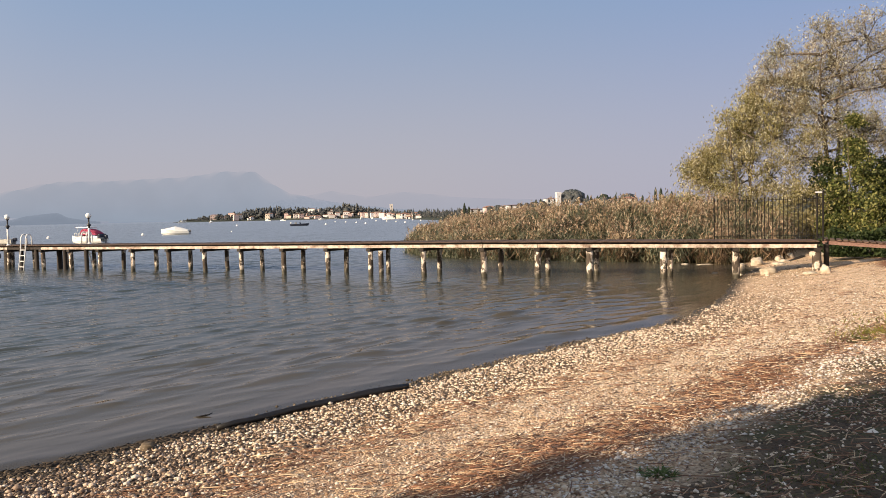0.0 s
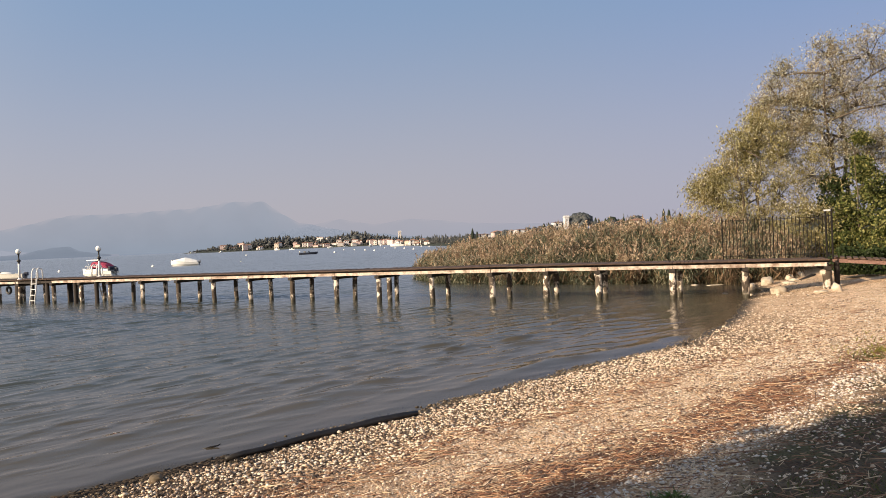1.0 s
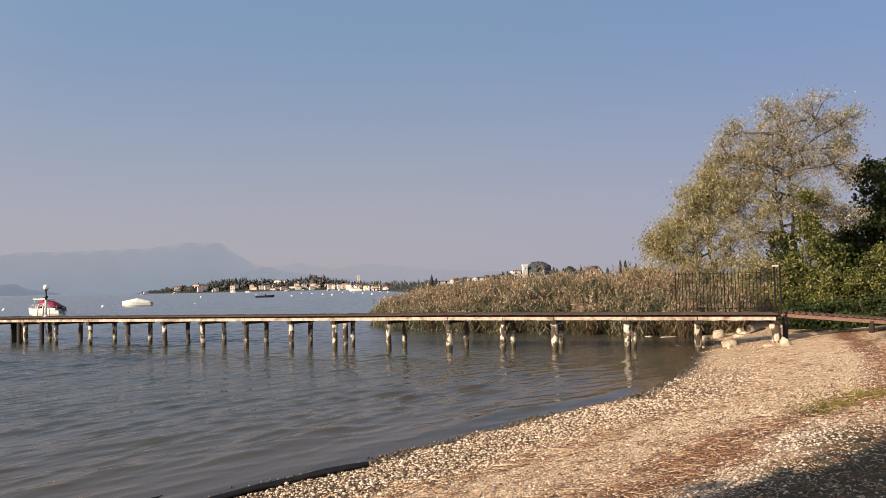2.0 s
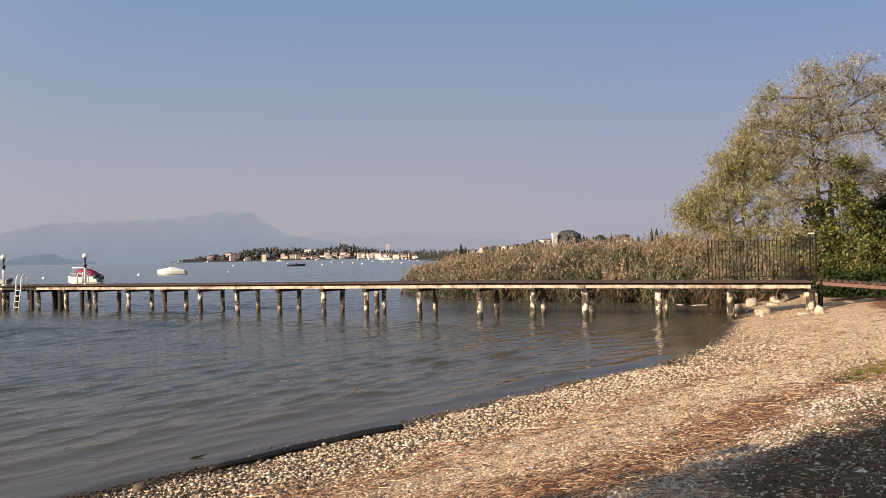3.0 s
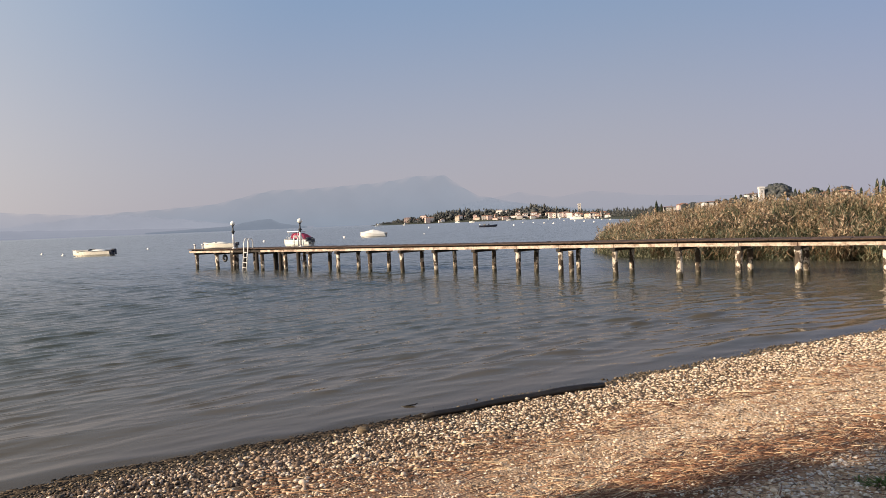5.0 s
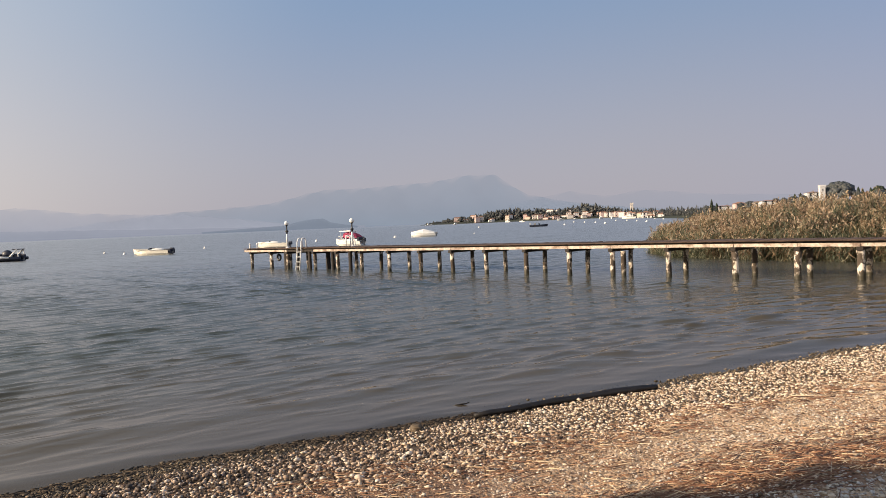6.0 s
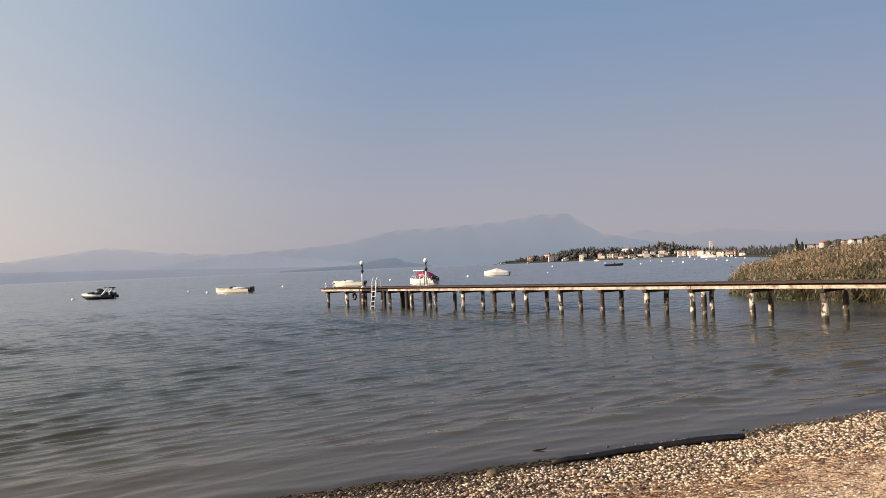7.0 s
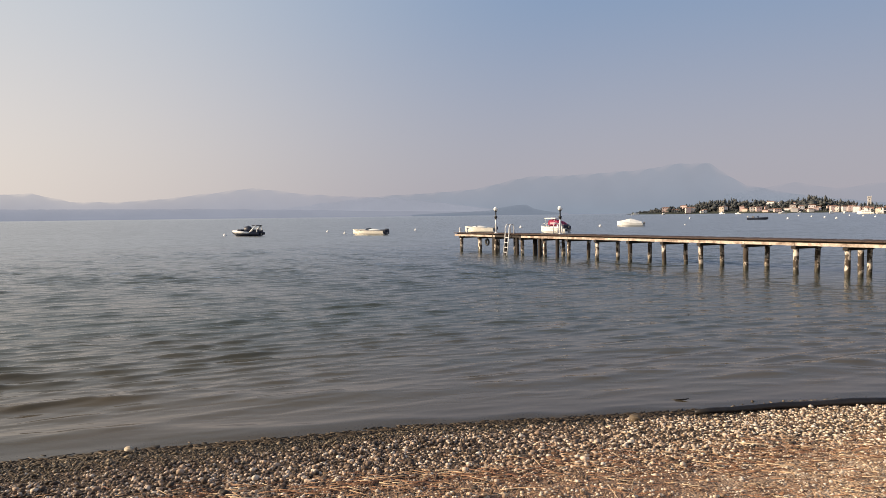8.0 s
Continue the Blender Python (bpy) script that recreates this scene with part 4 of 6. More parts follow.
bmesh.ops.recalc_face_normals(bm, faces=bm.faces)
part("canopy", bm, M_RED, b, "red canvas canopy sloping to the stern", True)
for s in (-1, 1):
    slab(b, "canopy_window", (-0.75, s * 0.85 - 0.015, 1.16), (0.1, s * 0.85 + 0.015, 1.42), M_PINK, 0.01, "pale pink window panel")
slab(b, "bimini", (-0.72, -0.82, 1.88), (1.1, 0.82, 2.02), M_WHITE, 0.06, "white bimini roof")
for x in (-0.55, 0.95):
    for s in (-0.74, 0.74):
        part("pole", tube(bmesh.new(), [(x * 0.8, s, 0.85), (x, s, 1.9)], 0.022, 6), M_STEEL, b)
for x in (0.75, 1.35):
    part("bow_rail", tube(bmesh.new(), [(x + 0.22, 0.62 - 0.12 * x, 0.85), (x + 0.2, 0.60 - 0.12 * x, 1.2), (x, 0.6 - 0.1 * x, 1.3), (x - 0.2, 0.64 - 0.1 * x, 1.2), (x - 0.22, 0.66 - 0.1 * x, 0.85)], 0.035, 6), M_STEEL, b, "white hooped bow rail", True)
    part("bow_rail", tube(bmesh.new(), [(x + 0.22, -0.62 + 0.12 * x, 0.85), (x + 0.2, -0.60 + 0.12 * x, 1.2), (x, -0.6 + 0.1 * x, 1.3), (x - 0.2, -0.64 + 0.1 * x, 1.2), (x - 0.22, -0.66 + 0.1 * x, 0.85)], 0.035, 6), M_STEEL, b, "white hooped bow rail", True)
outboard(b, -2.15, z=0.1)

# tarp-covered boat
b = thing("covered_boat", (-48.8, 136.1, 0), 194, "white boat under a white tarpaulin, moored on the lake", "boat", "moored boats")
hull(b, 4.8, 1.9, 0.65, M_WHITE, sheer=0.32)
rim = [(-2.2, 0.82, 0.70), (-1.2, 0.95, 0.66), (0.0, 0.97, 0.70), (1.1, 0.72, 0.82), (2.05, 0.12, 1.0)]
spine = [(-2.2, 0, 0.92), (-1.2, 0, 1.22), (-0.1, 0, 1.50), (0.9, 0, 1.28), (2.05, 0, 1.06)]
bm = bmesh.new()
rows = [[bm.verts.new((x, -y, z - 0.12)), bm.verts.new((x, -y, z)), bm.verts.new((x, -y * 0.5, z * 0.42 + sz * 0.58 - 0.03)), bm.verts.new((sx, 0, sz)), bm.verts.new((x, y * 0.5, z * 0.42 + sz * 0.58 - 0.05)), bm.verts.new((x, y, z)), bm.verts.new((x, y, z - 0.12))] for (x, y, z), (sx, _, sz) in zip(rim, spine)]
for ra, rb in zip(rows, rows[1:]):
    for k in range(6):
        bm.faces.new((ra[k], ra[k + 1], rb[k + 1], rb[k]))
bm.faces.new(rows[0])
bm.faces.new(rows[-1][::-1])
bmesh.ops.recalc_face_normals(bm, faces=bm.faces)
part("tarpaulin", bm, M_TARP, b, "white tarpaulin stretched over the cockpit")
outboard(b, -2.35, M_GREY)

# dark low boat far out
b = thing("motorboat", (-46.9, 244.5, 0), 8, "dark low motorboat with a pale outboard far out on the lake", "boat", "moored boats")
hull(b, 6.0, 1.8, 0.6, M_NAVY)
slab(b, "foredeck", (0.4, -0.6, 0.6), (2.2, 0.6, 0.68), M_NAVY, 0.03)
screen(b, 0.3, 0.6, 0.68, 0.4)
outboard(b, -2.6, M_WHITE, 0.35)
slab(b, "console", (-1.6, -0.5, 0.6), (-0.9, 0.5, 1.15), M_GREY, 0.05)


def motor_yacht(x, y, turn, length):
    b = thing("motor_yacht", (x, y, 0), turn, "white motor yacht moored off the far shore", "boat", "far yachts")
    hull(b, length, length * 0.3, length * 0.14, M_WHITE, sheer=0.3)
    slab(b, "cabin", (-length * 0.22, -length * 0.1, length * 0.13), (length * 0.2, length * 0.1, length * 0.24), M_WHITE, 0.1)
    slab(b, "window_band", (-length * 0.2, -length * 0.103, length * 0.17), (length * 0.18, length * 0.103, length * 0.205), M_WINDSCREEN, 0.02, "dark window band")
    slab(b, "flybridge", (-length * 0.18, -length * 0.08, length * 0.24), (length * 0.02, length * 0.08, length * 0.30), M_WHITE, 0.06)


motor_yacht(-41, 560, 170, 10)
motor_yacht(-31, 570, 20, 8)
motor_yacht(-24, 590, 175, 9)
for az, dist, size in ((-19.2, 900, 9), (-17.2, 860, 7), (-13.2, 950, 8), (-12.1, 820, 6), (-9.2, 780, 8), (-8.1, 900, 7), (-6.2, 700, 9), (-5.4, 720, 7)):
    motor_yacht(dist * math.sin(radians(az)), dist * math.cos(radians(az)), 10 + 17 * az, size)


def buoy(x, y, r, material=None):
    ob = thing("mooring_buoy", (x, y, 0), 0, "small round white mooring buoy floating on the lake", "buoy", "mooring buoys")
    part("float", lathe(bmesh.new(), [(r * 0.5, -r * 0.6), (r * 0.95, -r * 0.1), (r, r * 0.25), (r * 0.8, r * 0.85), (r * 0.4, r * 1.2), (r * 0.15, r * 1.3)], 12), material or M_WHITE, ob, smooth=True)
    part("ring", lathe(bmesh.new(), [(r * 0.16, r * 1.28), (r * 0.2, r * 1.45), (r * 0.1, r * 1.55)], 8), M_GREY, ob)


for x, y, r in ((-84.5, 91.7, 0.23), (-73.0, 82.8, 0.24), (-75.3, 103.8, 0.23), (-84.0, 69.9, 0.26), (-67.1, 127.0, 0.3), (-55.0, 136.9, 0.32), (-43.0, 152.0, 0.16)):
    buoy(x, y, r)
for k, az in enumerate((-8.9, -8.2, -7.4, -6.6, -5.9, -5.1, -4.3, -3.6, -2.9, -2.3, -1.7, -15.4)):
    dist = 262 + 46 * ((k * 7) % 4)
    buoy(dist * math.sin(radians(az)), dist * math.cos(radians(az)), 0.42)


# ---- far shore: houses, tower, woods ----
def house(x, y, w, d, h, turn, wall, storeys=2, flat=False, windows=True, label="plastered house with a low terracotta roof on the far shore"):
    z = ground_z(x, y) - 0.4
    ob = thing("house", (x, y, z), turn, label, "house", "shore houses")
    part("wall", box(bmesh.new(), (-w / 2, -d / 2, 0), (w / 2, d / 2, h)), wall, ob)
    bm = bmesh.new()
    e, up = 0.5, (0.3 if flat else d * 0.13)
    lo = [bm.verts.new(p) for p in ((-w / 2 - e, -d / 2 - e, h), (w / 2 + e, -d / 2 - e, h), (w / 2 + e, d / 2 + e, h), (-w / 2 - e, d / 2 + e, h))]
    hi = [bm.verts.new(p) for p in ((-w / 2 + d * 0.3, 0, h + up), (w / 2 - d * 0.3, 0, h + up))]
    for f in ((lo[0], lo[1], hi[1], hi[0]), (lo[2], lo[3], hi[0], hi[1]), (lo[1], lo[2], hi[1]), (lo[3], lo[0], hi[0]), tuple(lo[::-1])):
        bm.faces.new(f)
    part("roof", bm, M_TERRACOTTA, ob, "terracotta roof")
    if windows:
        n = max(2, int(w / 3.2))
        for s in range(storeys):
            for k in range(n):
                cx, cz = -w / 2 + w * (k + 0.5) / n, h * (s + 0.5) / storeys
                part("window", box(bmesh.new(), (cx - 0.5, -d / 2 - 0.06, cz - 0.7), (cx + 0.5, -d / 2 + 0.02, cz + 0.7)), M_WINDSCREEN, ob)
    return ob


def first_land(az, start=250.0):
    """How far off the shore lies along a bearing."""
    r = np.arange(start, 1330.0, 6.0)
    d = shore_distance(r * math.sin(radians(az)), r * math.cos(radians(az)))
    hit = np.nonzero(d > 2)[0]
    return float(r[hit[0]]) if len(hit) else 1330.0


rnd = random.Random(11)
for k in range(84):
    az = -17.0 + 15.4 * (k / 83) ** 0.8 + rnd.uniform(-0.2, 0.2)
    dist = first_land(az) + rnd.choice((5, 8, 12, 20, 30, 44, 60))
    if dist > 1320 or rnd.random() < (0.35 if az < -11 else 0.08):
        continue
    x, y = dist * math.sin(radians(az)), dist * math.cos(radians(az))
    wdt = rnd.uniform(6, 12) * dist / 1230
    house(x, y, wdt, 6, rnd.choice((3.5, 5.0, 6.0, 7.5, 8.5)) * dist / 1230, -az + rnd.uniform(-25, 25), M_PLASTER[rnd.choice((0, 0, 2, 1, 2, 3))], 2, False, k % 2 == 0)


def rise_to(az, dist, up):
    """Height over the ground that reaches up degrees above the eye's level."""
    x, y = dist * math.sin(radians(az)), dist * math.cos(radians(az))
    return 2.45 + dist * math.tan(radians(up)) - ground_z(x, y)


for az, dist, w, up, wall in ((0.2, 440, 5, 0.42, 0), (1.5, 430, 6, 0.48, 0), (2.4, 430, 8, 0.56, 0), (3.5, 400, 5, 0.70, 2), (4.75, 380, 6, 0.76, 0), (5.35, 374, 6, 0.82, 0),
                              (8.2, 380, 6, 1.24, 0), (9.2, 392, 4, 1.25, 1), (11.3, 372, 4, 0.98, 1), (12.7, 360, 4, 1.05, 2), (13.9, 352, 6, 1.12, 3)):
    house(dist * math.sin(radians(az)), dist * math.cos(radians(az)), w, 7, max(2.2, rise_to(az, dist, up) - 1.0), -az + 12, M_PLASTER[wall], 2, wall == 0, True, "pale plastered house with low roof on the hill behind the reeds")


def tower(x, y, w, h, material, label):
    z = ground_z(x, y) - 0.4
    ob = thing("tower", (x, y, z), 10, label, "tower")
    part("shaft", box(bmesh.new(), (-w / 2, -w / 2, 0), (w / 2, w / 2, h), 0.05), material, ob)
    part("cornice", box(bmesh.new(), (-w * 0.58, -w * 0.58, h), (w * 0.58, w * 0.58, h + 0.06 * h), 0.03), material, ob)
    for sx in (-1, 0, 1):
        for sy in (-1, 1):
            part("merlon", box(bmesh.new(), (sx * w * 0.42 - w * 0.12, sy * w * 0.46 - w * 0.1, h * 1.06), (sx * w * 0.42 + w * 0.12, sy * w * 0.46 + w * 0.1, h * 1.14)), material, ob)
    part("window", box(bmesh.new(), (-w * 0.09, -w / 2 - 0.05, h * 0.74), (w * 0.09, -w / 2 + 0.02, h * 0.86)), M_WINDSCREEN, ob)


tower(1220 * math.sin(radians(-3.93)), 1220 * math.cos(radians(-3.93)), 4.4, 14, M_PLASTER[1], "pale square tower among the houses of the far shore")
tower(372 * math.sin(radians(8.78)), 372 * math.cos(radians(8.78)), 2.2, rise_to(8.78, 372, 1.58) / 1.14, M_PLASTER[0], "white square tower on the hill behind the reeds")

# woods on the far cape: many small uneven crowns in one mesh
n = 5600
az = RNG.uniform(-19.4, 1.5, n)
bearings = np.arange(-19.6, 1.8, 0.2)
shoreline = np.array([first_land(a) for a in bearings])
dist = np.interp(az, bearings, shoreline) + RNG.uniform(3, 95, n)
wx2, wy2 = dist * np.sin(np.radians(az)), dist * np.cos(np.radians(az))
gz2, gd2 = land(wx2, wy2)
keep = gd2 > 4
back_in = dist - np.interp(az, bearings, shoreline)
outline = np.interp(az, [-19.4, -18, -15.8, -13.2, -10.6, -9.5, -8.9, -7.2, -5.9, -4, -1.6, 1.5], [0.08, 0.3, 0.60, 0.94, 0.84, 0.74, 0.80, 1.05, 0.78, 0.5, 0.48, 0.48])
room = np.maximum(dist * np.tan(np.radians(outline)) + 2.4 - gz2, 1.2)
tall = np.where(RNG.random(n) < 0.16, 1.0, 0.62) * RNG.uniform(0.4, 1.08, n) * room
tall = np.where(back_in < 24, np.minimum(tall * 0.4, 3.2), tall)
slim = RNG.random(n) < 0.22
wide = np.where(slim, tall * 0.12 + 0.3, tall * 0.36 + 0.8) * RNG.uniform(0.6, 1.35, n) * dist / 1250
keep &= ~((back_in < 26) & (RNG.random(n) < 0.7))
OCTA_V = np.array([(1, 0, -0.1), (0, 1, 0.1), (-1, 0, -0.1), (0, -1, 0.1), (0.15, 0.1, 0.9), (0, 0, -0.8)], float)
OCTA_F = np.array([(0, 1, 4), (1, 2, 4), (2, 3, 4), (3, 0, 4), (1, 0, 5), (2, 1, 5), (3, 2, 5), (0, 3, 5)])
trees = np.repeat(np.nonzero(keep)[0], 4)
m_ = len(trees)
rise_in = np.tile(np.array([0.25, 0.45, 0.65, 0.82]), m_ // 4)
shrink = np.array([1.0, 0.95, 0.75, 0.45])[np.tile(np.arange(4), m_ // 4)]
spread = RNG.normal(0, 0.45, (m_, 2)) * (wide[trees] * shrink)[:, None]
at = np.stack([wx2[trees] + spread[:, 0], wy2[trees] + spread[:, 1], gz2[trees] + tall[trees] * rise_in * RNG.uniform(0.85, 1.1, m_)], -1)
size = np.stack([wide[trees] * shrink * 0.72, wide[trees] * shrink * 0.72, tall[trees] * 0.24], -1) * RNG.uniform(0.7, 1.3, (m_, 3))
woods = strew("far_woods", OCTA_V, OCTA_F, at, size, turns(m_, RNG, True), M_HAZY_WOODS)
tagged(woods, "woods and cypresses on the far cape in painted blue-grey haze", "trees", kind="stuff")


def clump_tree(name, x, y, r, h, trunk_h, material, label, seed, group=""):
    """A distant round-crowned tree: trunk and a crown of many small clumps."""
    z = ground_z(x, y)
    ob = thing(name, (x, y, z), 0, label, "tree", group)
    part("trunk", tube(bmesh.new(), [(0, 0, -0.3), (0.05, 0, trunk_h * 0.6), (0, 0.05, h * 0.7)], [r * 0.09, r * 0.07, r * 0.03], 7), M_BARK, ob)
    rng = np.random.default_rng(seed)
    k = 260
    dirs = rng.normal(size=(k, 3))
    dirs /= np.linalg.norm(dirs, axis=1)[:, None]
    dirs[:, 2] = np.abs(dirs[:, 2]) * 1.1 - 0.25
    at = dirs * np.array([r, r, h - trunk_h]) * rng.uniform(0.55, 1.0, k)[:, None] ** 0.5 + [0, 0, trunk_h]
    size = rng.uniform(0.12, 0.26, k)[:, None] * r * np.ones((1, 3))
    crown = strew("crown", ICO_V, ICO_F, at, size, turns(k, rng), material)
    crown.parent = ob


def hill_spot(az, dist):
    return dist * math.sin(radians(az)), dist * math.cos(radians(az))


clump_tree("umbrella_pine", *hill_spot(9.85, 376), 6.2, rise_to(9.85, 376, 1.78) - 0.5, 3.0, M_HAZY_WOODS, "large dark round-crowned pine on the hill", 1)
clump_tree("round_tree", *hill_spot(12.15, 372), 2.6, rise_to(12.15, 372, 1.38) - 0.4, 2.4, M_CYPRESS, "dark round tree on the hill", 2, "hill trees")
clump_tree("round_tree", *hill_spot(13.9, 358), 3.8, rise_to(13.9, 358, 1.33) - 0.6, 2.0, M_HAZY_WOODS, "broad brownish tree on the hill", 3, "hill trees")
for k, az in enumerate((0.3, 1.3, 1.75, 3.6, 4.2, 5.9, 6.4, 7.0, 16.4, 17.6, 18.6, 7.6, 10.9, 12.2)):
    clump_tree("round_tree", *hill_spot(az, 395 - k * 4), 1.6 + 0.9 * ((k * 5) % 3) / 2, rise_to(az, 395 - k * 4, min(1.12, 0.46 + 0.062 * az)) - 0.3, 0.8, M_HAZY_WOODS, "green round-crowned tree on the hill", 10 + k, "hill trees")


def cypress(x, y, h, r, seed):
    z = ground_z(x, y)
    ob = thing("cypress", (x, y, z), 0, "slender dark cypress on the hill", "tree", "hill cypresses")
    part("trunk", tube(bmesh.new(), [(0, 0, -0.3), (0, 0, h * 0.3)], [0.25, 0.15], 6), M_BARK, ob)
    rng = np.random.default_rng(seed)
    k = 120
    s = rng.random(k)
    w = r * np.sin(np.pi * np.clip(0.12 + s * 0.88, 0, 1)) ** 0.6
    a = rng.uniform(0, 2 * np.pi, k)
    at = np.stack([np.cos(a) * w * 0.7, np.sin(a) * w * 0.7, 0.4 + s * (h - 0.6)], -1)
    size = np.stack([w * 0.45 + 0.08, w * 0.45 + 0.08, np.full(k, h * 0.09)], -1)
    crown = strew("crown", ICO_V, ICO_F, at, size, turns(k, rng, True), M_CYPRESS)
    crown.parent = ob


for k, (az, h) in enumerate(((1.65, 0.86), (7.1, 1.02), (10.95, 1.28), (11.2, 1.15), (11.67, 1.17), (13.0, 1.22), (12.6, 1.1), (15.87, 1.62), (16.24, 1.60), (14.94, 1.12), (2.0, 0.62), (17.0, 1.35), (7.45, 1.05))):
    h = rise_to(az, 352 + 3 * (k % 4), h)
    cypress(*hill_spot(az, 352 + 3 * (k % 4)), h, 0.32 + h * 0.05, 60 + k)


# ---- reeds ----
def blade_mesh(n, rng, base, height, width, lean, bend):
    """n bent strips of three quads each: base points, heights, widths, lean directions."""
    a = rng.uniform(0, 2 * np.pi, n)
    out = np.stack([np.cos(a), np.sin(a), np.zeros(n)], -1)
    face = rng.uniform(0, 2 * np.pi, n)
    side = np.stack([np.cos(face), np.sin(face), np.zeros(n)], -1)
    v = np.empty((n, 8, 3))
    for k, (s, w) in enumerate(((0, 1.0), (0.4, 1.0), (0.78, 0.75), (1.0, 0.12))):
        mid = base + out * (lean * s + bend * s * s)[:, None]
        mid[:, 2] = base[:, 2] + height * (s - 0.35 * (bend / np.maximum(np.abs(height), 0.01)) * s * s)
        v[:, 2 * k] = mid - side * (width * w / 2)[:, None]
        v[:, 2 * k + 1] = mid + side * (width * w / 2)[:, None]
    f = np.array([(0, 1, 3, 2), (2, 3, 5, 4), (4, 5, 7, 6)])
    return v.reshape(-1, 3), (f[None] + (np.arange(n) * 8)[:, None, None]).reshape(-1, 4), v[:, 6] * 0.5 + v[:, 7] * 0.5


rng = np.random.default_rng(21)
def leaning(n, rng, mean, spread):
    """Turns that stand a blade's length (y) up and lean it over by so many degrees, any way round."""
    th, ph, roll = np.radians(np.abs(rng.normal(mean, spread, n))), rng.uniform(0, 6.28, n), rng.uniform(0, 6.28, n)
    up = np.stack([np.sin(th) * np.cos(ph), np.sin(th) * np.sin(ph), np.cos(th)], -1)
    a = np.cross(up, np.stack([np.cos(roll), np.sin(roll), 0.3 * np.sin(roll * 3)], -1))
    a /= np.maximum(np.linalg.norm(a, axis=1), 1e-6)[:, None]
    return np.stack([a, up, np.cross(a, up)], -1)


# the bed's outline: front edge along the water, running back from the lake side
fx = np.array([-2.4, -1.7, -0.6, 3.2, 6.0, 9.0, 12.0, 17.0])
fy = np.array([52.0, 47.0, 43.5, 39.2, 37.3, 35.6, 32.8, 31.4])
n = 10000
rx = rng.uniform(-2.4, 15, n)
back_off = rng.uniform(0, 1, n) ** 1.5 * 13
ry = np.interp(rx, fx, fy) + back_off + 0.6 * wavy(rx * 2, back_off, 1.0)
rx = rx + back_off * 0.05
rz = land(rx, ry)[0]
hgt = np.interp(rx, [-2.4, -1, 1, 3.5, 7, 12, 15], [1.5, 1.85, 2.32, 2.62, 2.92, 3.05, 2.7]) * rng.uniform(0.74, 1.04, n) * (1 + 0.10 * wavy(rx * 0.8, ry * 0.8, 4) + 0.05 * wavy(rx * 2.3, ry * 1.7, 9))
hgt *= np.interp(back_off + 0.7 * wavy(rx * 1.3, ry * 0.5, 2), [0, 1.0, 3.0], [0.50, 0.72, 1.0]) * np.where(rng.random(n) < 0.25, rng.uniform(0.7, 1, n), 1)
plumed = rng.random(n) < np.interp(rx, [-2.4, 2, 6], [0.5, 0.65, 0.8])
foot = np.stack([rx, ry, np.maximum(rz, -0.5)], -1)
rise = np.maximum(hgt - foot[:, 2] - np.where(plumed, 0.05, 0.3), 0.4)
v1, f1, tips = blade_mesh(n, rng, foot, rise, np.full(n, 0.014), rng.uniform(0, 0.3, n), rng.uniform(0, 0.4, n))
reeds = sheet("reed_bed", v1, f1, M_STALK)
tagged(reeds, "dense bed of brown reed stalks in shallow water", "reeds", kind="stuff")
BLADE_V = np.array([(0, -0.5, 0), (0.5, -0.15, 0.06), (0, 0.5, -0.12), (-0.5, -0.15, 0.06)], float)
BLADE_F = np.array([(0, 1, 2, 3)])
own = rng.choice(n, 130000, p=(lambda w: w / w.sum())(np.where(back_off < 4, 1.0, 0.45) * rng.uniform(0.05, 1, n) ** 1.5 * np.clip(0.55 + 0.9 * wavy(rx * 0.9, ry * 0.7, 6), 0.12, 1)))
q = len(own)
s = rng.uniform(0.22, 1.0, q) ** 0.8
at = foot[own] * (1 - s)[:, None] + tips[own] * s[:, None] + rng.normal(0, 0.13, (q, 3)) * [1, 1, 0.6]
lng = rng.uniform(0.24, 0.52, q)
leaves = strew("reed_leaves", BLADE_V, BLADE_F, at, np.stack([rng.uniform(0.026, 0.046, q), lng, lng], -1), leaning(q, rng, 34, 22), M_REED)
tagged(leaves, "arching grey-green and straw reed leaves", "reeds", kind="stuff")
front = np.nonzero(back_off < 1.3)[0]
front = np.repeat(front, 3)
at = foot[front].copy()
at[:, 2] = rng.uniform(0.35, 1.0, len(front))
at[:, :2] += rng.normal(0, 0.16, (len(front), 2)) + [0, -0.12]
vv, ff, _ = blade_mesh(len(front), rng, at, -rng.uniform(0.15, 0.5, len(front)), rng.uniform(0.03, 0.06, len(front)), rng.uniform(0.03, 0.3, len(front)), rng.uniform(0.0, 0.2, len(front)))
tagged(sheet("dead_reed_leaves", vv, ff, M_SKIRT), "dead brown reed leaves hanging over the water's edge", "reeds", kind="stuff")
own = np.repeat(np.nonzero(plumed & (wavy(rx * 1.1, ry * 0.9, 12) > -0.55))[0], 9)
q = len(own)
hang = rng.normal(0, 1, (n, 3))[own] * [0.09, 0.09, 0] + [0.05, 0.0, 0]
drop = rng.uniform(-0.06, 0.30, q)
at = tips[own] + hang * drop[:, None] * 2 + rng.normal(0, 0.055, (q, 3)) - np.stack([0 * drop, 0 * drop, drop - 0.05], -1)
lng = rng.uniform(0.11, 0.25, q)
plumes = strew("reed_plumes", BLADE_V, BLADE_F, at, np.stack([rng.uniform(0.032, 0.062, q), lng, lng], -1), leaning(q, rng, 40, 28), M_PLUME)
tagged(plumes, "feathery pinkish-tan seed plumes on top of the reeds", "reeds", kind="stuff")

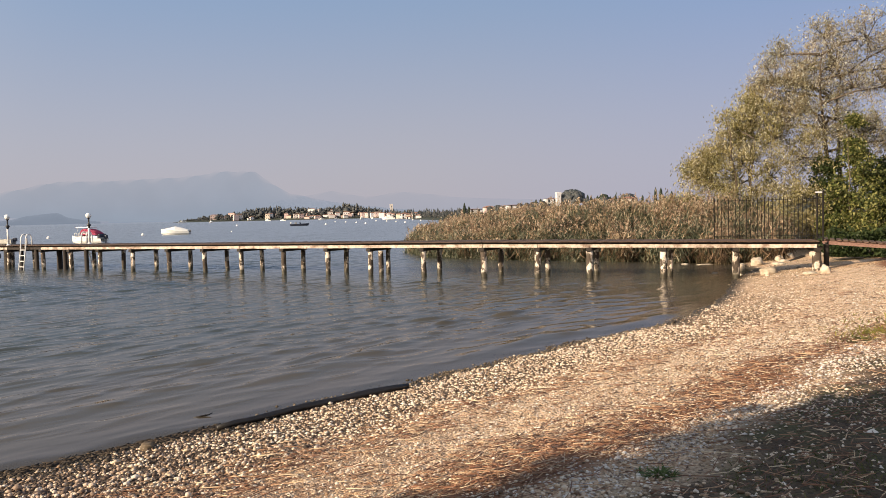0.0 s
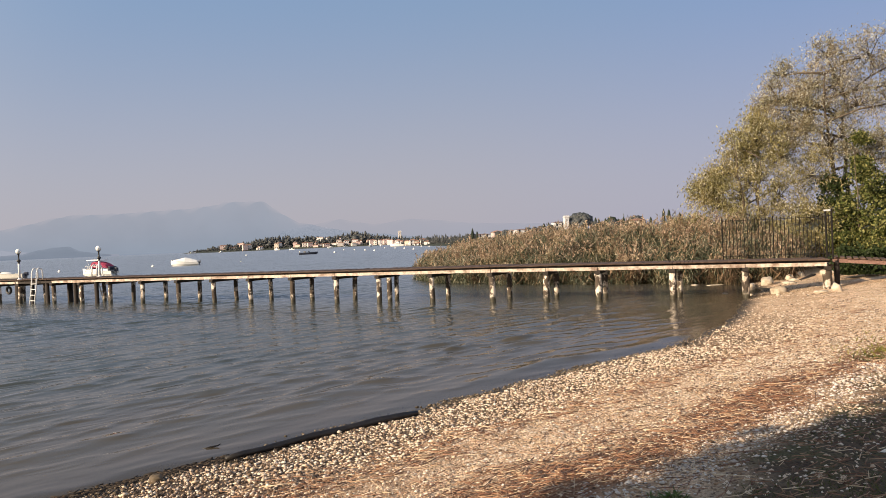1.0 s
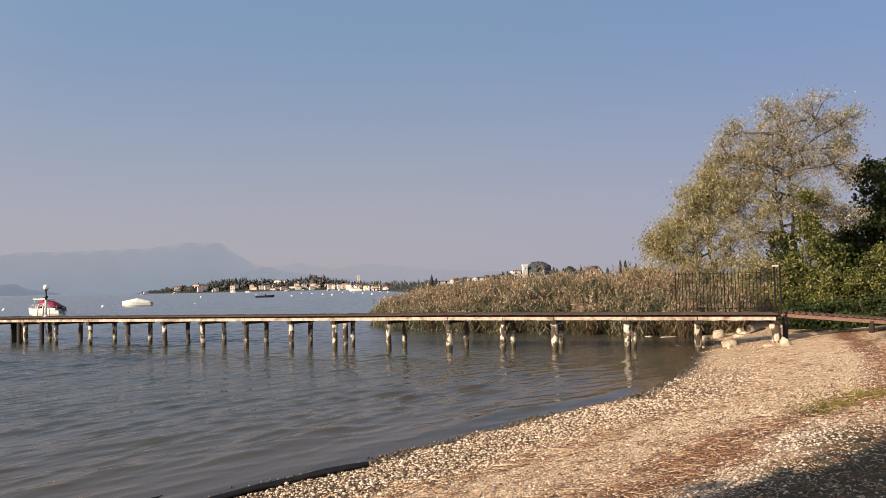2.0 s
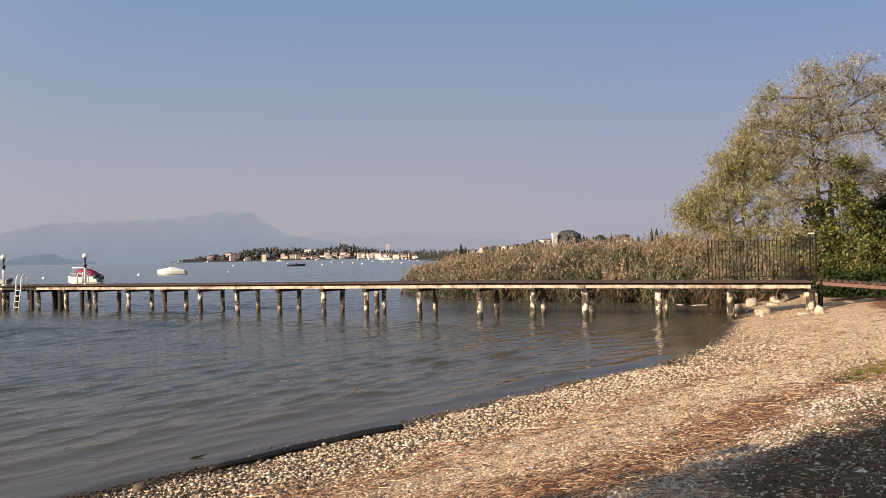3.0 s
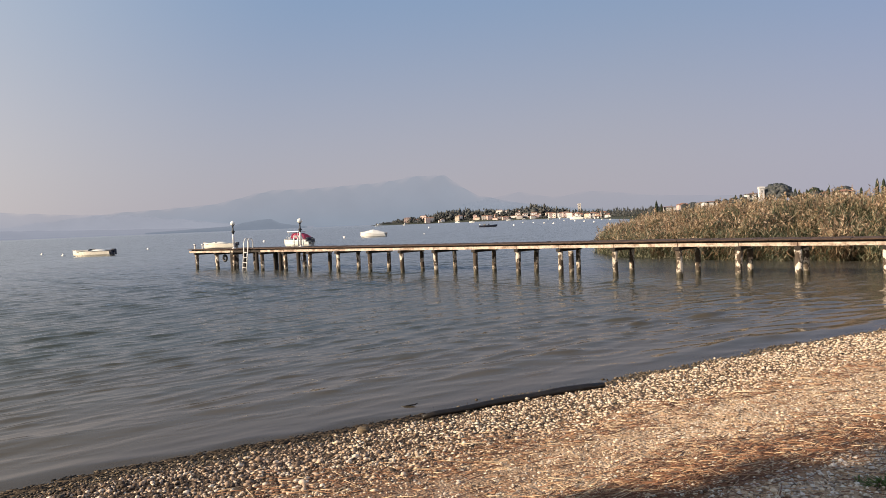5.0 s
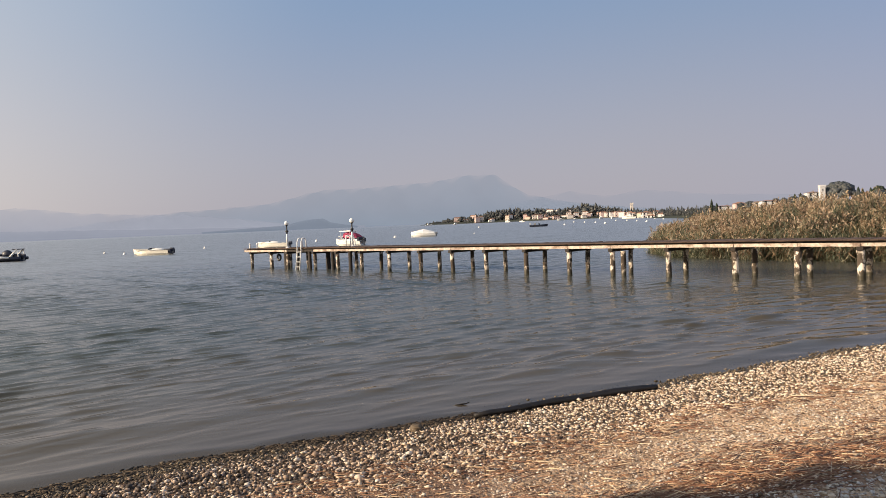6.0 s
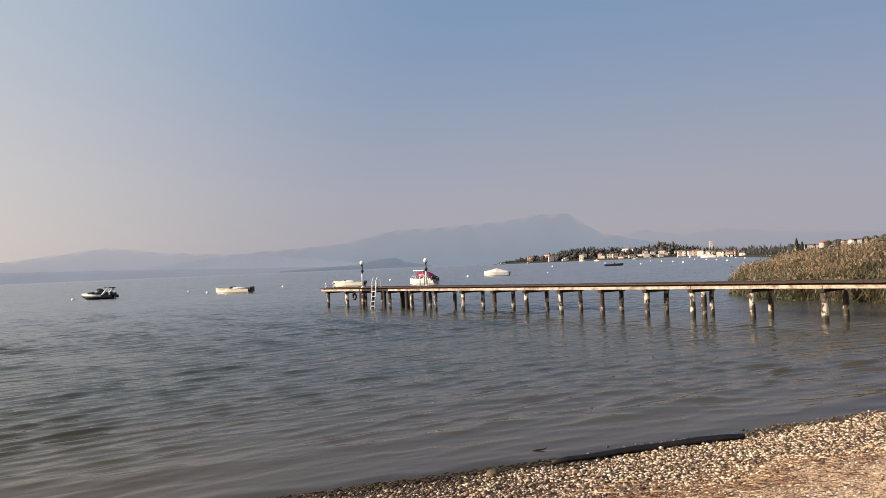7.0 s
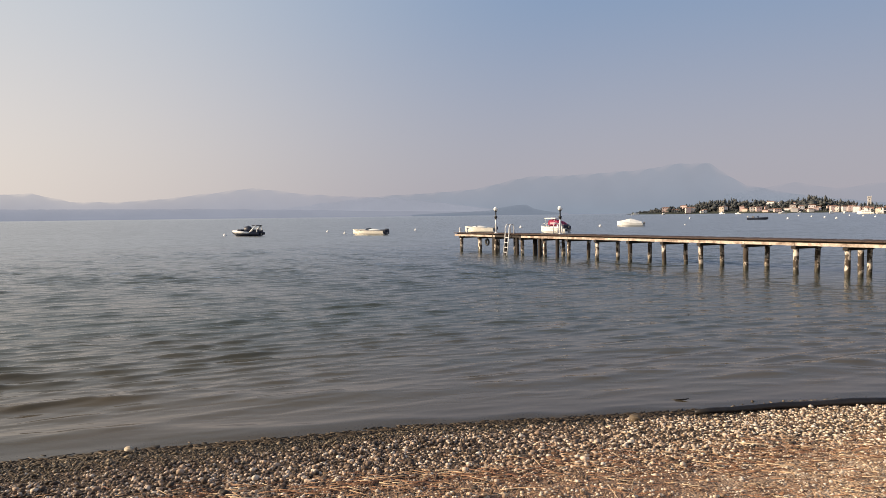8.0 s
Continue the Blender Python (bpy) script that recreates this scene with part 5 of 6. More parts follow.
# ---- trees and bushes on the bank ----
LEAF_V = np.array([(0, -0.5, 0), (0.5, -0.1, 0.12), (0, 0.5, 0.0), (-0.5, -0.1, 0.12)], float)
LEAF_F = np.array([(0, 1, 2, 3)])


def leafy_tree(name, at, masses, stems, leaves, leaf, material, label, seed, girth=0.16, category="tree", tuft=0.30):
    """A tree grown into given masses of foliage (centre and radius, in the world): trunks, a limb into each mass, twigs, and
    leaves in uneven tufts along the twigs, with gaps between."""
    rng, nrg = random.Random(seed), np.random.default_rng(seed)
    ob = thing(name, at, 0, label, category)
    base = Vector(at)
    masses = [(Vector(m[:3]) - base, m[3]) for m in masses]
    lean = Vector((0, 0, 0))
    for c, _ in masses:
        lean += c / len(masses)
    top = max(c.z for c, _ in masses)
    trunks = []
    for s in range(stems):
        bm = bmesh.new()
        a = 2 * math.pi * s / stems + 0.5
        foot = Vector((0.3 * math.cos(a), 0.3 * math.sin(a), -0.3)) * (0 if stems == 1 else 1) + Vector((0, 0, -0.3 if stems == 1 else 0))
        aim = Vector((lean.x * 1.1 + 0.8 * math.cos(a) * (stems > 1), lean.y + 0.8 * math.sin(a) * (stems > 1), top * rng.uniform(0.75, 0.95)))
        pts = [foot.lerp(aim, k / 8) + Vector((rng.uniform(-0.12, 0.12), rng.uniform(-0.12, 0.12), 0)) * (0 < k) for k in range(9)]
        tube(bm, pts, [girth * (1 - 0.85 * k / 8) for k in range(9)], 8)
        trunks.append((bm, pts))
    spots = []
    for q, (c, r) in enumerate(masses):
        bm, pts = trunks[q % stems]
        start = min(pts[1:], key=lambda p: (p - c).length + 1.2 * max(0, p.z - c.z + 0.5 * r))
        mid = start.lerp(c, 0.5) + Vector((rng.uniform(-0.2, 0.2), rng.uniform(-0.2, 0.2), 0.15 * r))
        tube(bm, [start, mid, c], [girth * 0.4, girth * 0.28, girth * 0.18], 6)
        for _ in range(int(9 + 9 * r)):
            d = Vector((rng.gauss(0, 1), rng.gauss(0, 1), rng.gauss(0.25, 0.9))).normalized()
            end = c + d * r * rng.uniform(0.75, 1.25)
            bend = (c + end) / 2 + Vector((rng.uniform(-0.15, 0.15), rng.uniform(-0.15, 0.15), rng.uniform(0, 0.25))) * r
            tube(bm, [c, bend, end], [girth * 0.13, girth * 0.09, 0.006], 4, False)
            for _ in range(3):
                f = rng.uniform(0.35, 1.0)
                p = c.lerp(bend, f * 2) if f < 0.5 else bend.lerp(end, f * 2 - 1)
                e = p + Vector((rng.gauss(0, 1), rng.gauss(0, 1), rng.gauss(0.15, 0.8))) * r * 0.2
                tube(bm, [p, e], [0.011, 0.005], 3, False)
                spots += [p.lerp(e, g) for g in (0.3, 0.65, 1.0)]
            spots.append(end)
    for bm, _ in trunks:
        part("trunk", bm, M_BARK, ob, smooth=True)
    cen = np.array([p[:] for p in spots])
    weight = nrg.uniform(0.1, 1.0, len(cen)) ** 1.6
    pickn = nrg.choice(len(cen), leaves, p=weight / weight.sum())
    pos = cen[pickn] + nrg.normal(0, tuft, (leaves, 3)) * nrg.uniform(0.25, 1, (leaves, 1)) * [1, 1, 0.8]
    pos[:, 2] = np.maximum(pos[:, 2], 0.06)
    size = nrg.uniform(0.7, 1.35, leaves)[:, None] * np.array([[leaf[0], leaf[1], leaf[0]]])
    crown = strew("crown", LEAF_V, LEAF_F, pos, size, turns(leaves, nrg), material)
    crown.parent = ob
    return ob


def bank(x, y):
    return (x, y, ground_z(x, y))


leafy_tree("willow", bank(19.6, 37.2), [(18.9, 37.2, 10.8, 1.0), (19.3, 36.8, 9.3, 1.35), (18.4, 37.6, 9.3, 1.1), (20.7, 36.6, 10.5, 1.2), (21.8, 36.4, 10.1, 1.05), (21.3, 36.2, 8.1, 1.25), (20.2, 36.8, 8.2, 1.35),
           (17.1, 37.9, 10.0, 0.7), (16.7, 37.6, 8.7, 1.1), (18.0, 37.2, 7.4, 1.3), (16.1, 38.0, 8.4, 0.75), (19.4, 36.9, 6.8, 1.25), (20.9, 36.2, 6.1, 1.1), (22.0, 36.6, 5.6, 0.8), (20.1, 36.6, 5.6, 0.95), (22.6, 37.4, 9.2, 0.75),
           (17.2, 37.4, 7.2, 1.1), (18.5, 37.0, 5.9, 1.2), (17.6, 37.5, 8.6, 0.95), (16.9, 37.2, 6.4, 1.0), (18.4, 37.2, 8.3, 1.0)],
           2, 36000, (0.044, 0.142), M_WILLOW, "tall loose willow with silvery autumn leaves beside the pier", 3, 0.17, "tree", 0.36)
leafy_tree("willow_bush", bank(15.2, 37.6), [(15.6, 37.6, 7.5, 0.85), (14.9, 37.5, 5.6, 1.0), (13.2, 38.0, 4.6, 0.7), (14.6, 37.4, 6.4, 0.85), (15.5, 37.2, 6.6, 1.1), (16.4, 36.8, 5.8, 1.45), (13.7, 37.8, 5.1, 0.8), (14.9, 37.2, 4.6, 1.4), (16.1, 36.6, 3.9, 1.45), (17.5, 36.2, 4.8, 1.3), (12.8, 38.2, 4.0, 0.7),
           (13.5, 37.8, 3.5, 1.05), (14.6, 37.0, 2.8, 1.3), (12.3, 38.4, 2.7, 0.8), (13.1, 37.8, 1.8, 1.0), (15.9, 36.4, 2.2, 1.3), (17.1, 35.6, 2.6, 1.3), (12.1, 38.2, 1.4, 0.75), (14.6, 36.8, 1.4, 1.1), (15.9, 36.0, 1.2, 1.05),
           (17.0, 35.2, 1.3, 1.05), (13.7, 37.4, 1.0, 0.9), (13.2, 35.6, 1.4, 0.9), (14.4, 35.1, 1.4, 0.9), (15.6, 34.5, 1.5, 0.9)],
           4, 60000, (0.045, 0.146), M_WILLOW_LOW, "broad multi-stemmed willow bush behind the fence", 5, 0.11, "tree", 0.33)
leafy_tree("ivy_bush", bank(18.6, 33.6), [(19.3, 35.0, 5.2, 0.45), (19.2, 34.6, 4.4, 0.65), (19.1, 34.2, 3.5, 0.9), (18.3, 33.8, 2.6, 0.95), (19.1, 33.6, 2.4, 0.9), (17.9, 33.6, 1.4, 0.85), (18.6, 33.4, 1.2, 0.8),
           (20.0, 34.4, 3.6, 0.5), (19.6, 35.6, 6.4, 0.3), (19.0, 33.2, 1.5, 0.7), (17.2, 33.2, 1.5, 0.6)],
           2, 17000, (0.085, 0.12), M_IVY, "sunlit green ivy-covered bush beside the gate", 13, 0.05, "bush", 0.22)
leafy_tree("dark_bush", bank(18.2, 35.6), [(18.5, 36.2, 4.2, 0.65), (18.4, 35.8, 3.1, 0.75), (18.2, 35.2, 2.0, 0.75)], 2, 6000, (0.09, 0.12), M_SHADE,
           "dark dense bush between the willows", 15, 0.06, "bush", 0.2)
leafy_tree("ivy_bush", bank(19.6, 31.4), [(19.0, 31.4, 2.2, 1.0), (19.8, 31.0, 1.7, 1.1), (18.6, 31.8, 1.5, 0.9), (20.8, 30.6, 2.2, 1.3), (20.2, 31.0, 3.0, 0.9)],
           2, 15000, (0.075, 0.105), M_IVY, "green leafy bush on the bank", 17, 0.09, "bush", 0.22)
leafy_tree("shade_tree", bank(26.2, 39.0), [(25.8, 39.3, 7.2, 1.8), (26.6, 38.8, 5.3, 2.3), (25.0, 39.8, 4.4, 1.7), (27.6, 38.1, 5.8, 2.5), (25.4, 39.2, 2.6, 1.8), (27.4, 38.2, 2.8, 2.0), (24.0, 39.6, 3.0, 1.5)],
           2, 20000, (0.15, 0.2), M_SHADE, "dark dense tree on the bank", 19, 0.2)
leafy_tree("shade_tree", bank(29.0, 33.0), [(29.0, 33.0, 6.0, 2.4), (28.0, 33.6, 4.0, 2.2), (30.2, 32.4, 4.2, 2.4), (28.6, 33.0, 2.2, 2.0), (26.6, 33.4, 2.0, 1.7), (24.6, 32.6, 1.8, 1.5)],
           2, 18000, (0.15, 0.2), M_SHADE, "dark dense tree on the bank", 23, 0.2)

# dark leaf masses added in place of the shade under and behind the ramp
leafy_tree("ramp_shade_leaves", bank(16.6, 29.6), [(15.6, 29.6, 1.0, 0.45), (16.4, 29.2, 1.05, 0.5), (17.3, 28.8, 1.05, 0.5), (18.2, 28.3, 1.1, 0.55), (19.2, 27.9, 1.1, 0.55), (20.2, 27.5, 1.15, 0.6),
           (14.9, 28.4, 0.62, 0.3), (15.6, 28.1, 0.65, 0.32), (16.4, 27.7, 0.68, 0.32), (17.2, 27.3, 0.7, 0.32), (18.0, 26.9, 0.72, 0.32), (18.9, 26.5, 0.74, 0.32)],
           2, 15000, (0.09, 0.12), M_SHADE, "low dark leaves added for the shade under and behind the ramp", 27, 0.04, "bush", 0.2)

# trees behind the walker, whose shade lies over the upper beach
for k, (x, y, h, r) in enumerate(((-6.67, -3.47, 9.5, 2.9), (-12.0, -8.4, 13.0, 4.2), (-3.2, -5.4, 9.5, 3.4), (-8.8, -9.6, 13.0, 4.4))):
    rk = random.Random(k)
    masses = [(x + rk.uniform(-0.5, 0.5) * r, y + rk.uniform(-0.5, 0.5) * r, 1.6 + (h - 2.6) * q / 11, r * 0.52) for q in range(12)]
    leafy_tree("shade_tree", bank(x, y), masses, 2, 22000, (0.30, 0.40), M_SHADE, "dense broad-leaved tree on the upper beach", 31 + k, 0.2, tuft=0.45)

rk = random.Random(8)
masses = [(-6.9 + rk.uniform(-0.7, 0.7) + (-0.1 if q < 8 else 0.25 if 10 <= q <= 13 else 0.14), -0.6 + rk.uniform(-0.8, 0.05) + (0.18 if q < 8 else -0.40 if 10 <= q <= 13 else -0.18), 1.7 + 4.6 * q / 15, 0.95) for q in range(16)]
leafy_tree("shade_tree", bank(-6.9, -0.7), masses, 2, 20000, (0.20, 0.26), M_SHADE, "dense slender tree on the upper beach", 57, 0.14, tuft=0.28)

# ---- driftwood, rocks ----
log = thing("driftwood_log", (-1.6, 9.43, 0), 0, "dark waterlogged driftwood log lying along the waterline", "log")
L0, L1 = Vector((-2.68, 8.60, 0.035)) - Vector((-1.6, 9.43, 0)), Vector((-0.52, 10.30, 0.09)) - Vector((-1.6, 9.43, 0))
pts, rr = [], []
rl = random.Random(4)
for k in range(13):
    s = k / 12
    p = L0.lerp(L1, s) + Vector((rl.uniform(-0.012, 0.012) - 0.05 * math.sin(s * 3), rl.uniform(-0.012, 0.012) + 0.05 * math.sin(s * 3), rl.uniform(-0.006, 0.006)))
    pts.append(p)
    rr.append((0.038 + 0.022 * s) * min(1, 0.55 + 4 * (1 - s)) * rl.uniform(0.9, 1.1))
part("trunk", tube(bmesh.new(), pts, rr, 12), M_LOG, log, smooth=True)


def rock(x, y, size, seed, squash=(1, 0.8, 0.6), sink=0.2, label="pale rounded limestone boulder at the waterline", turn=0.0, material=None):
    z = ground_z(x, y)
    bm = rough_ball(bmesh.new(), size, seed, squash, 3, 0.36)
    for v in bm.verts:
        for k in range(3):
            full = size * squash[k]
            v.co[k] = math.copysign(full * (abs(v.co[k]) / full) ** 0.85, v.co[k])
    ob = part("boulder", bm, material or M_ROCK, None, label, True)
    ob.matrix_basis = pose(x, y, max(z, -0.6) + size * squash[2] * (1 - 2 * sink) * 0.8, 0, 0, turn)
    tagged(ob, category="rock", group="shore boulders")
    return ob


for k, (x, y, s, sq) in enumerate(((11.5, 26.5, 0.34, (1.15, 0.8, 0.62)), (12.95, 30.9, 0.36, (1.0, 0.8, 0.85)), (14.3, 31.9, 0.30, (1.1, 0.8, 0.6)), (14.9, 32.2, 0.28, (1.0, 0.8, 0.7)),
                                   (12.1, 23.7, 0.24, (0.85, 0.8, 1.0)), (11.75, 23.95, 0.20, (1.4, 0.9, 0.5)), (12.35, 24.0, 0.14, (1.1, 0.9, 0.8)), (9.85, 30.2, 0.33, (1.15, 0.8, 0.55)), (10.7, 33.2, 0.27, (1.1, 0.8, 0.9)),
                                   (10.25, 28.3, 0.17, (1.1, 0.9, 0.75)), (8.55, 30.4, 0.16, (1.2, 0.9, 0.6)), (12.3, 30.9, 0.20, (1.1, 0.8, 0.7)), (12.5, 31.3, 0.16, (1.2, 0.8, 0.7)), (13.4, 29.9, 0.24, (1.6, 0.8, 0.45)),
                                   (13.9, 30.6, 0.2, (1.3, 0.9, 0.6)), (15.6, 31.2, 0.34, (1.3, 0.9, 0.6)), (12.9, 27.2, 0.13, (1.2, 0.9, 0.6)), (11.0, 25.4, 0.10, (1.2, 0.9, 0.6)), (10.7, 27.0, 0.11, (1.2, 0.9, 0.6)))):
    rock(x, y, s * 0.74, k + 1, sq, turn=k * 37)
rock(11.45, 32.8, 0.42, 50, (1.3, 0.6, 0.22), 0.1, "flat pale stone slab in the shallows beside the pier", 20)
rock(-7.45, 3.95, 0.052, 40, (1.1, 0.8, 0.9), 0.2, "small weathered stone standing at the waterline")
rock(-3.18, 7.80, 0.065, 41, (1.1, 0.8, 0.8), 0.15, "small ochre-brown stone at the waterline", material=M_WETPEB)
stick = part("driftwood_stick", tube(bmesh.new(), [(-0.25, -0.05, 0), (-0.05, 0.0, 0.02), (0.12, 0.03, 0.035), (0.2, 0.09, 0.06)], [0.012, 0.02, 0.018, 0.008], 7), M_LOG, None, "small dark stick drifting in the shallows", True)
stick.matrix_basis = pose(-3.05, 9.25, 0.0, 0, 0, 10) @ Matrix.Scale(0.5, 4)
tagged(stick, category="driftwood")


plank_z = ground_z(13.41, 30.09)
drift = part("driftwood_board", box(bmesh.new(), (-1.0, -0.09, -0.03), (1.0, 0.09, 0.03), 0.012), M_JOIST, None, "weathered dark board washed up below the pier")
drift.matrix_basis = pose(14.68, 31.30, plank_z + 0.10, 0, -6, 44)
tagged(drift, category="driftwood")


# ---- pebbles, debris and plants on the beach ----
def scatter(n, rng, density, per_m2, rmax=34.0, near=2.6):
    """Spots on the beach ahead, per_m2 to the square metre at most (fewer far off), thinned by a density of place."""
    az = np.radians(rng.uniform(-78, 42, n))
    r = near * (rmax / near) ** rng.random(n)
    x, y = r * np.sin(az), r * np.cos(az)
    z, d = land(x, y)
    fullness = n / (radians(120) * math.log(rmax / near)) / r ** 2
    ok = rng.random(n) < density(d, x, y) * np.minimum(1, per_m2 / fullness)
    return x[ok], y[ok], z[ok], d[ok], r[ok]


def pebble_share(d, x, y):
    patch = 0.5 + 0.5 * wavy(x * 0.7, y * 0.7, 3)
    d = np.where(d > 1, d - 0.9 * np.clip((-x - 0.3) / 2, 0, 1), d)
    belt = np.interp(d, [-0.5, -0.12, 0.02, 0.3, 2.0, 2.7, 3.4, 4.1, 4.6, 5.6, 7.5, 11, 14], [0, 0.15, 0.7, 1, 1, 0.45, 0.25, 0.6, 0.35, 0.16, 0.07, 0.05, 0.04])
    return np.clip(belt * np.where(d > 2.2, 0.45 + 0.75 * patch, 1) * np.interp(y, [14, 22], [1, 0.3]) * np.where(d > 2.5, np.interp(y, [8, 13], [1, 0.5]), 1), 0, 1)


rng = np.random.default_rng(5)
x, y, z, d, r = scatter(520000, rng, pebble_share, 720)
n = len(x)
size = rng.lognormal(np.log(0.0150), 0.30, n) * np.clip(r / 12.0, 1.0, 1.2) * np.where(d > 2.6, 0.8, 1)
form = np.stack([size * rng.uniform(0.9, 1.5, n), size * rng.uniform(0.75, 1.05, n), size * rng.uniform(0.55, 0.9, n)], -1)
spot = np.stack([x, y, z + form[:, 2] * rng.uniform(0.15, 1.2, n)], -1)
tilt = turns(n, rng, True)
wet = d + 0.10 * wavy(x * 3, y * 3) + rng.normal(0, 0.06 + 0.25 * np.clip((-x - 2.5) / 4, 0, 1), n) < 0.22 + 0.75 * np.clip((-x - 3.0) / 4.0, 0, 1)
OCT_V = np.array([(1, 0, -0.1), (0, 1, 0.1), (-1, 0, -0.1), (0, -1, 0.1), (0.15, 0.1, 0.8), (0, 0, -0.8)], float)
OCT_F = np.array([(0, 1, 4), (1, 2, 4), (2, 3, 4), (3, 0, 4), (1, 0, 5), (2, 1, 5), (3, 2, 5), (0, 3, 5)])
belt = (d + rng.normal(0, 0.25, n) < 2.3 + 0.9 * np.clip((-x - 0.3) / 2, 0, 1)) & (rng.random(n) > np.clip((x + 4.8) / 5, 0, 0.82))
for name, pick, verts, faces, mat, label in (
        ("belt_pebbles", ~wet & belt & (r < 7.5), ICO_V, ICO_F, M_BELT, "packed brown and cream pebbles along the waterline"),
        ("belt_pebbles_beyond", ~wet & belt & (r >= 7.5), OCT_V, OCT_F, M_BELT, "packed brown and cream pebbles along the curving waterline"),
        ("beach_pebbles", ~wet & ~belt & (r < 5.2), ICO_V, ICO_F, M_PEBBLE, "pale pebbles strewn over the upper beach"),
        ("beach_pebbles_beyond", ~wet & ~belt & (r >= 5.2), OCT_V, OCT_F, M_PEBBLE, "pale pebbles strewn over the beach towards the pier")):
    tagged(strew(name, verts, faces, spot[pick], form[pick], tilt[pick], mat, False), label, "pebbles", kind="stuff")
tagged(strew("wet_pebbles", OCT_V, OCT_F, spot[wet], form[wet], tilt[wet], M_WETPEB, True), "dark wet pebbles at the waterline", "pebbles", kind="stuff")


def grit_share(d, x, y):
    return np.interp(d, [1.9, 2.5, 5, 5.8, 7, 12], [0, 0.75, 0.7, 0.45, 0.25, 0.2]) * np.clip(0.7 + 0.5 * wavy(x * 1.4, y * 1.4, 5), 0.2, 1) * np.clip(1 + (x + 0.2) / 2.2, 0.12, 1)


PEAK_V, PEAK_F = OCT_V[:5] * [1, 1, 1], OCT_F[:4]
x, y, z, d, r = scatter(420000, rng, grit_share, 620, 24)
n = len(x)
size = rng.lognormal(np.log(0.0112), 0.32, n) * np.clip(r / 9.0, 1.0, 1.4)
form = np.stack([size * rng.uniform(0.9, 1.5, n), size * rng.uniform(0.75, 1.05, n), size * rng.uniform(0.8, 1.2, n)], -1)
tagged(strew("beach_grit", PEAK_V, PEAK_F, np.stack([x, y, z + 0.002], -1), form, turns(n, rng, True), M_PEBBLE), "small cream and brown gravel covering the beach", "gravel", kind="stuff")


def chalk_share(d, x, y):
    strip = np.exp(-((d - 5.25 - 0.15 * wavy(x * 0.6, y * 0.6, 1)) / 0.25) ** 2)
    return np.clip(strip + np.interp(d, [5.2, 6, 9, 12], [0, 0.07, 0.05, 0.03]) * np.clip(0.2 + wavy(x * 1.2, y * 1.2, 9), 0, 1), 0, 1) * np.clip((x + 1.0) / 1.0, 0, 1)


x, y, z, d, r = scatter(220000, rng, chalk_share, 600, 22)
n = len(x)
size = rng.lognormal(np.log(0.0120), 0.35, n) * np.clip(r / 9.0, 1.0, 1.5)
form = np.stack([size * rng.uniform(0.9, 1.5, n), size * rng.uniform(0.75, 1.05, n), size * rng.uniform(0.6, 0.9, n)], -1)
tagged(strew("white_pebbles", OCT_V, OCT_F, np.stack([x, y, z + form[:, 2] * 0.5], -1), form, turns(n, rng, True), M_CHALK), "whitish pebbles in a strip on the upper beach", "pebbles", kind="stuff")

BAR_V = np.array([(-0.5, -0.5, 0), (0.5, -0.4, 0), (0.5, 0.4, 0), (-0.5, 0.5, 0), (-0.5, 0, 0.9), (0.5, 0, 0.9)], float)
BAR_F = np.array([(0, 1, 5), (0, 5, 4), (3, 4, 5), (3, 5, 2), (0, 4, 3), (1, 2, 5)])


def straw_share(d, x, y):
    wrack = np.exp(-((d - 4.5 - 0.13 * np.clip(y - 7, -1, 4) - 0.18 * wavy(x * 0.5, y * 0.5)) / 0.42) ** 2) * np.clip(0.8 + 0.6 * wavy(x * 0.9 + 1, y * 0.9, 2), 0.3, 1)
    line = 0.22 * np.exp(-((d - 2.6 - 0.2 * wavy(x, y)) / 0.35) ** 2)
    return np.clip(wrack + line + np.interp(d, [1.5, 2.5, 5.6, 6.5, 9], [0, 0.06, 0.07, 0.22, 0.12]), 0, 1)


x, y, z, d, r = scatter(230000, rng, straw_share, 800, 30)
n = len(x)
wide = np.clip(r / 9, 0.8, 1.6)
long_ = np.minimum(rng.lognormal(np.log(0.13), 0.6, n), np.where(d > 5.8, 0.14, 0.60))
form = np.stack([long_, 0.0062 * wide * rng.uniform(0.6, 1.6, n), 0.006 * wide], -1)
head = np.where(rng.random(n) < 0.7, rng.normal(0.72, 0.4, n), rng.uniform(0, 6.28, n))
c, s, o, i = np.cos(head), np.sin(head), np.zeros(n), np.ones(n)
spin = np.array([[c, -s, o], [s, c, o], [o, o, i]]).transpose(2, 0, 1)
tagged(strew("reed_debris", BAR_V, BAR_F, np.stack([x, y, z + 0.016 + rng.uniform(0, 0.012, n)], -1), form, spin, M_STRAW), "washed-up dry reed stalks and rusty plant debris on the beach", "debris", kind="stuff")


n = 3600
k = rng.uniform(0, 0.64, n)
walk_x, walk_y = np.interp(k, np.linspace(0, 1, 9), SHORE[3:12, 0]), np.interp(k, np.linspace(0, 1, 9), SHORE[3:12, 1])
inland = np.abs(rng.normal(0.03, 0.08, n))
x, y = walk_x + inland * 0.66 + rng.normal(0, 0.05, n), walk_y - inland * 0.75 + rng.normal(0, 0.05, n)
z, d = land(x, y)
head = rng.normal(0.78, 0.45, n)
c, s, o, i = np.cos(head), np.sin(head), np.zeros(n), np.ones(n)
form = np.stack([rng.lognormal(np.log(0.06), 0.5, n), rng.uniform(0.006, 0.016, n), rng.uniform(0.006, 0.014, n)], -1)
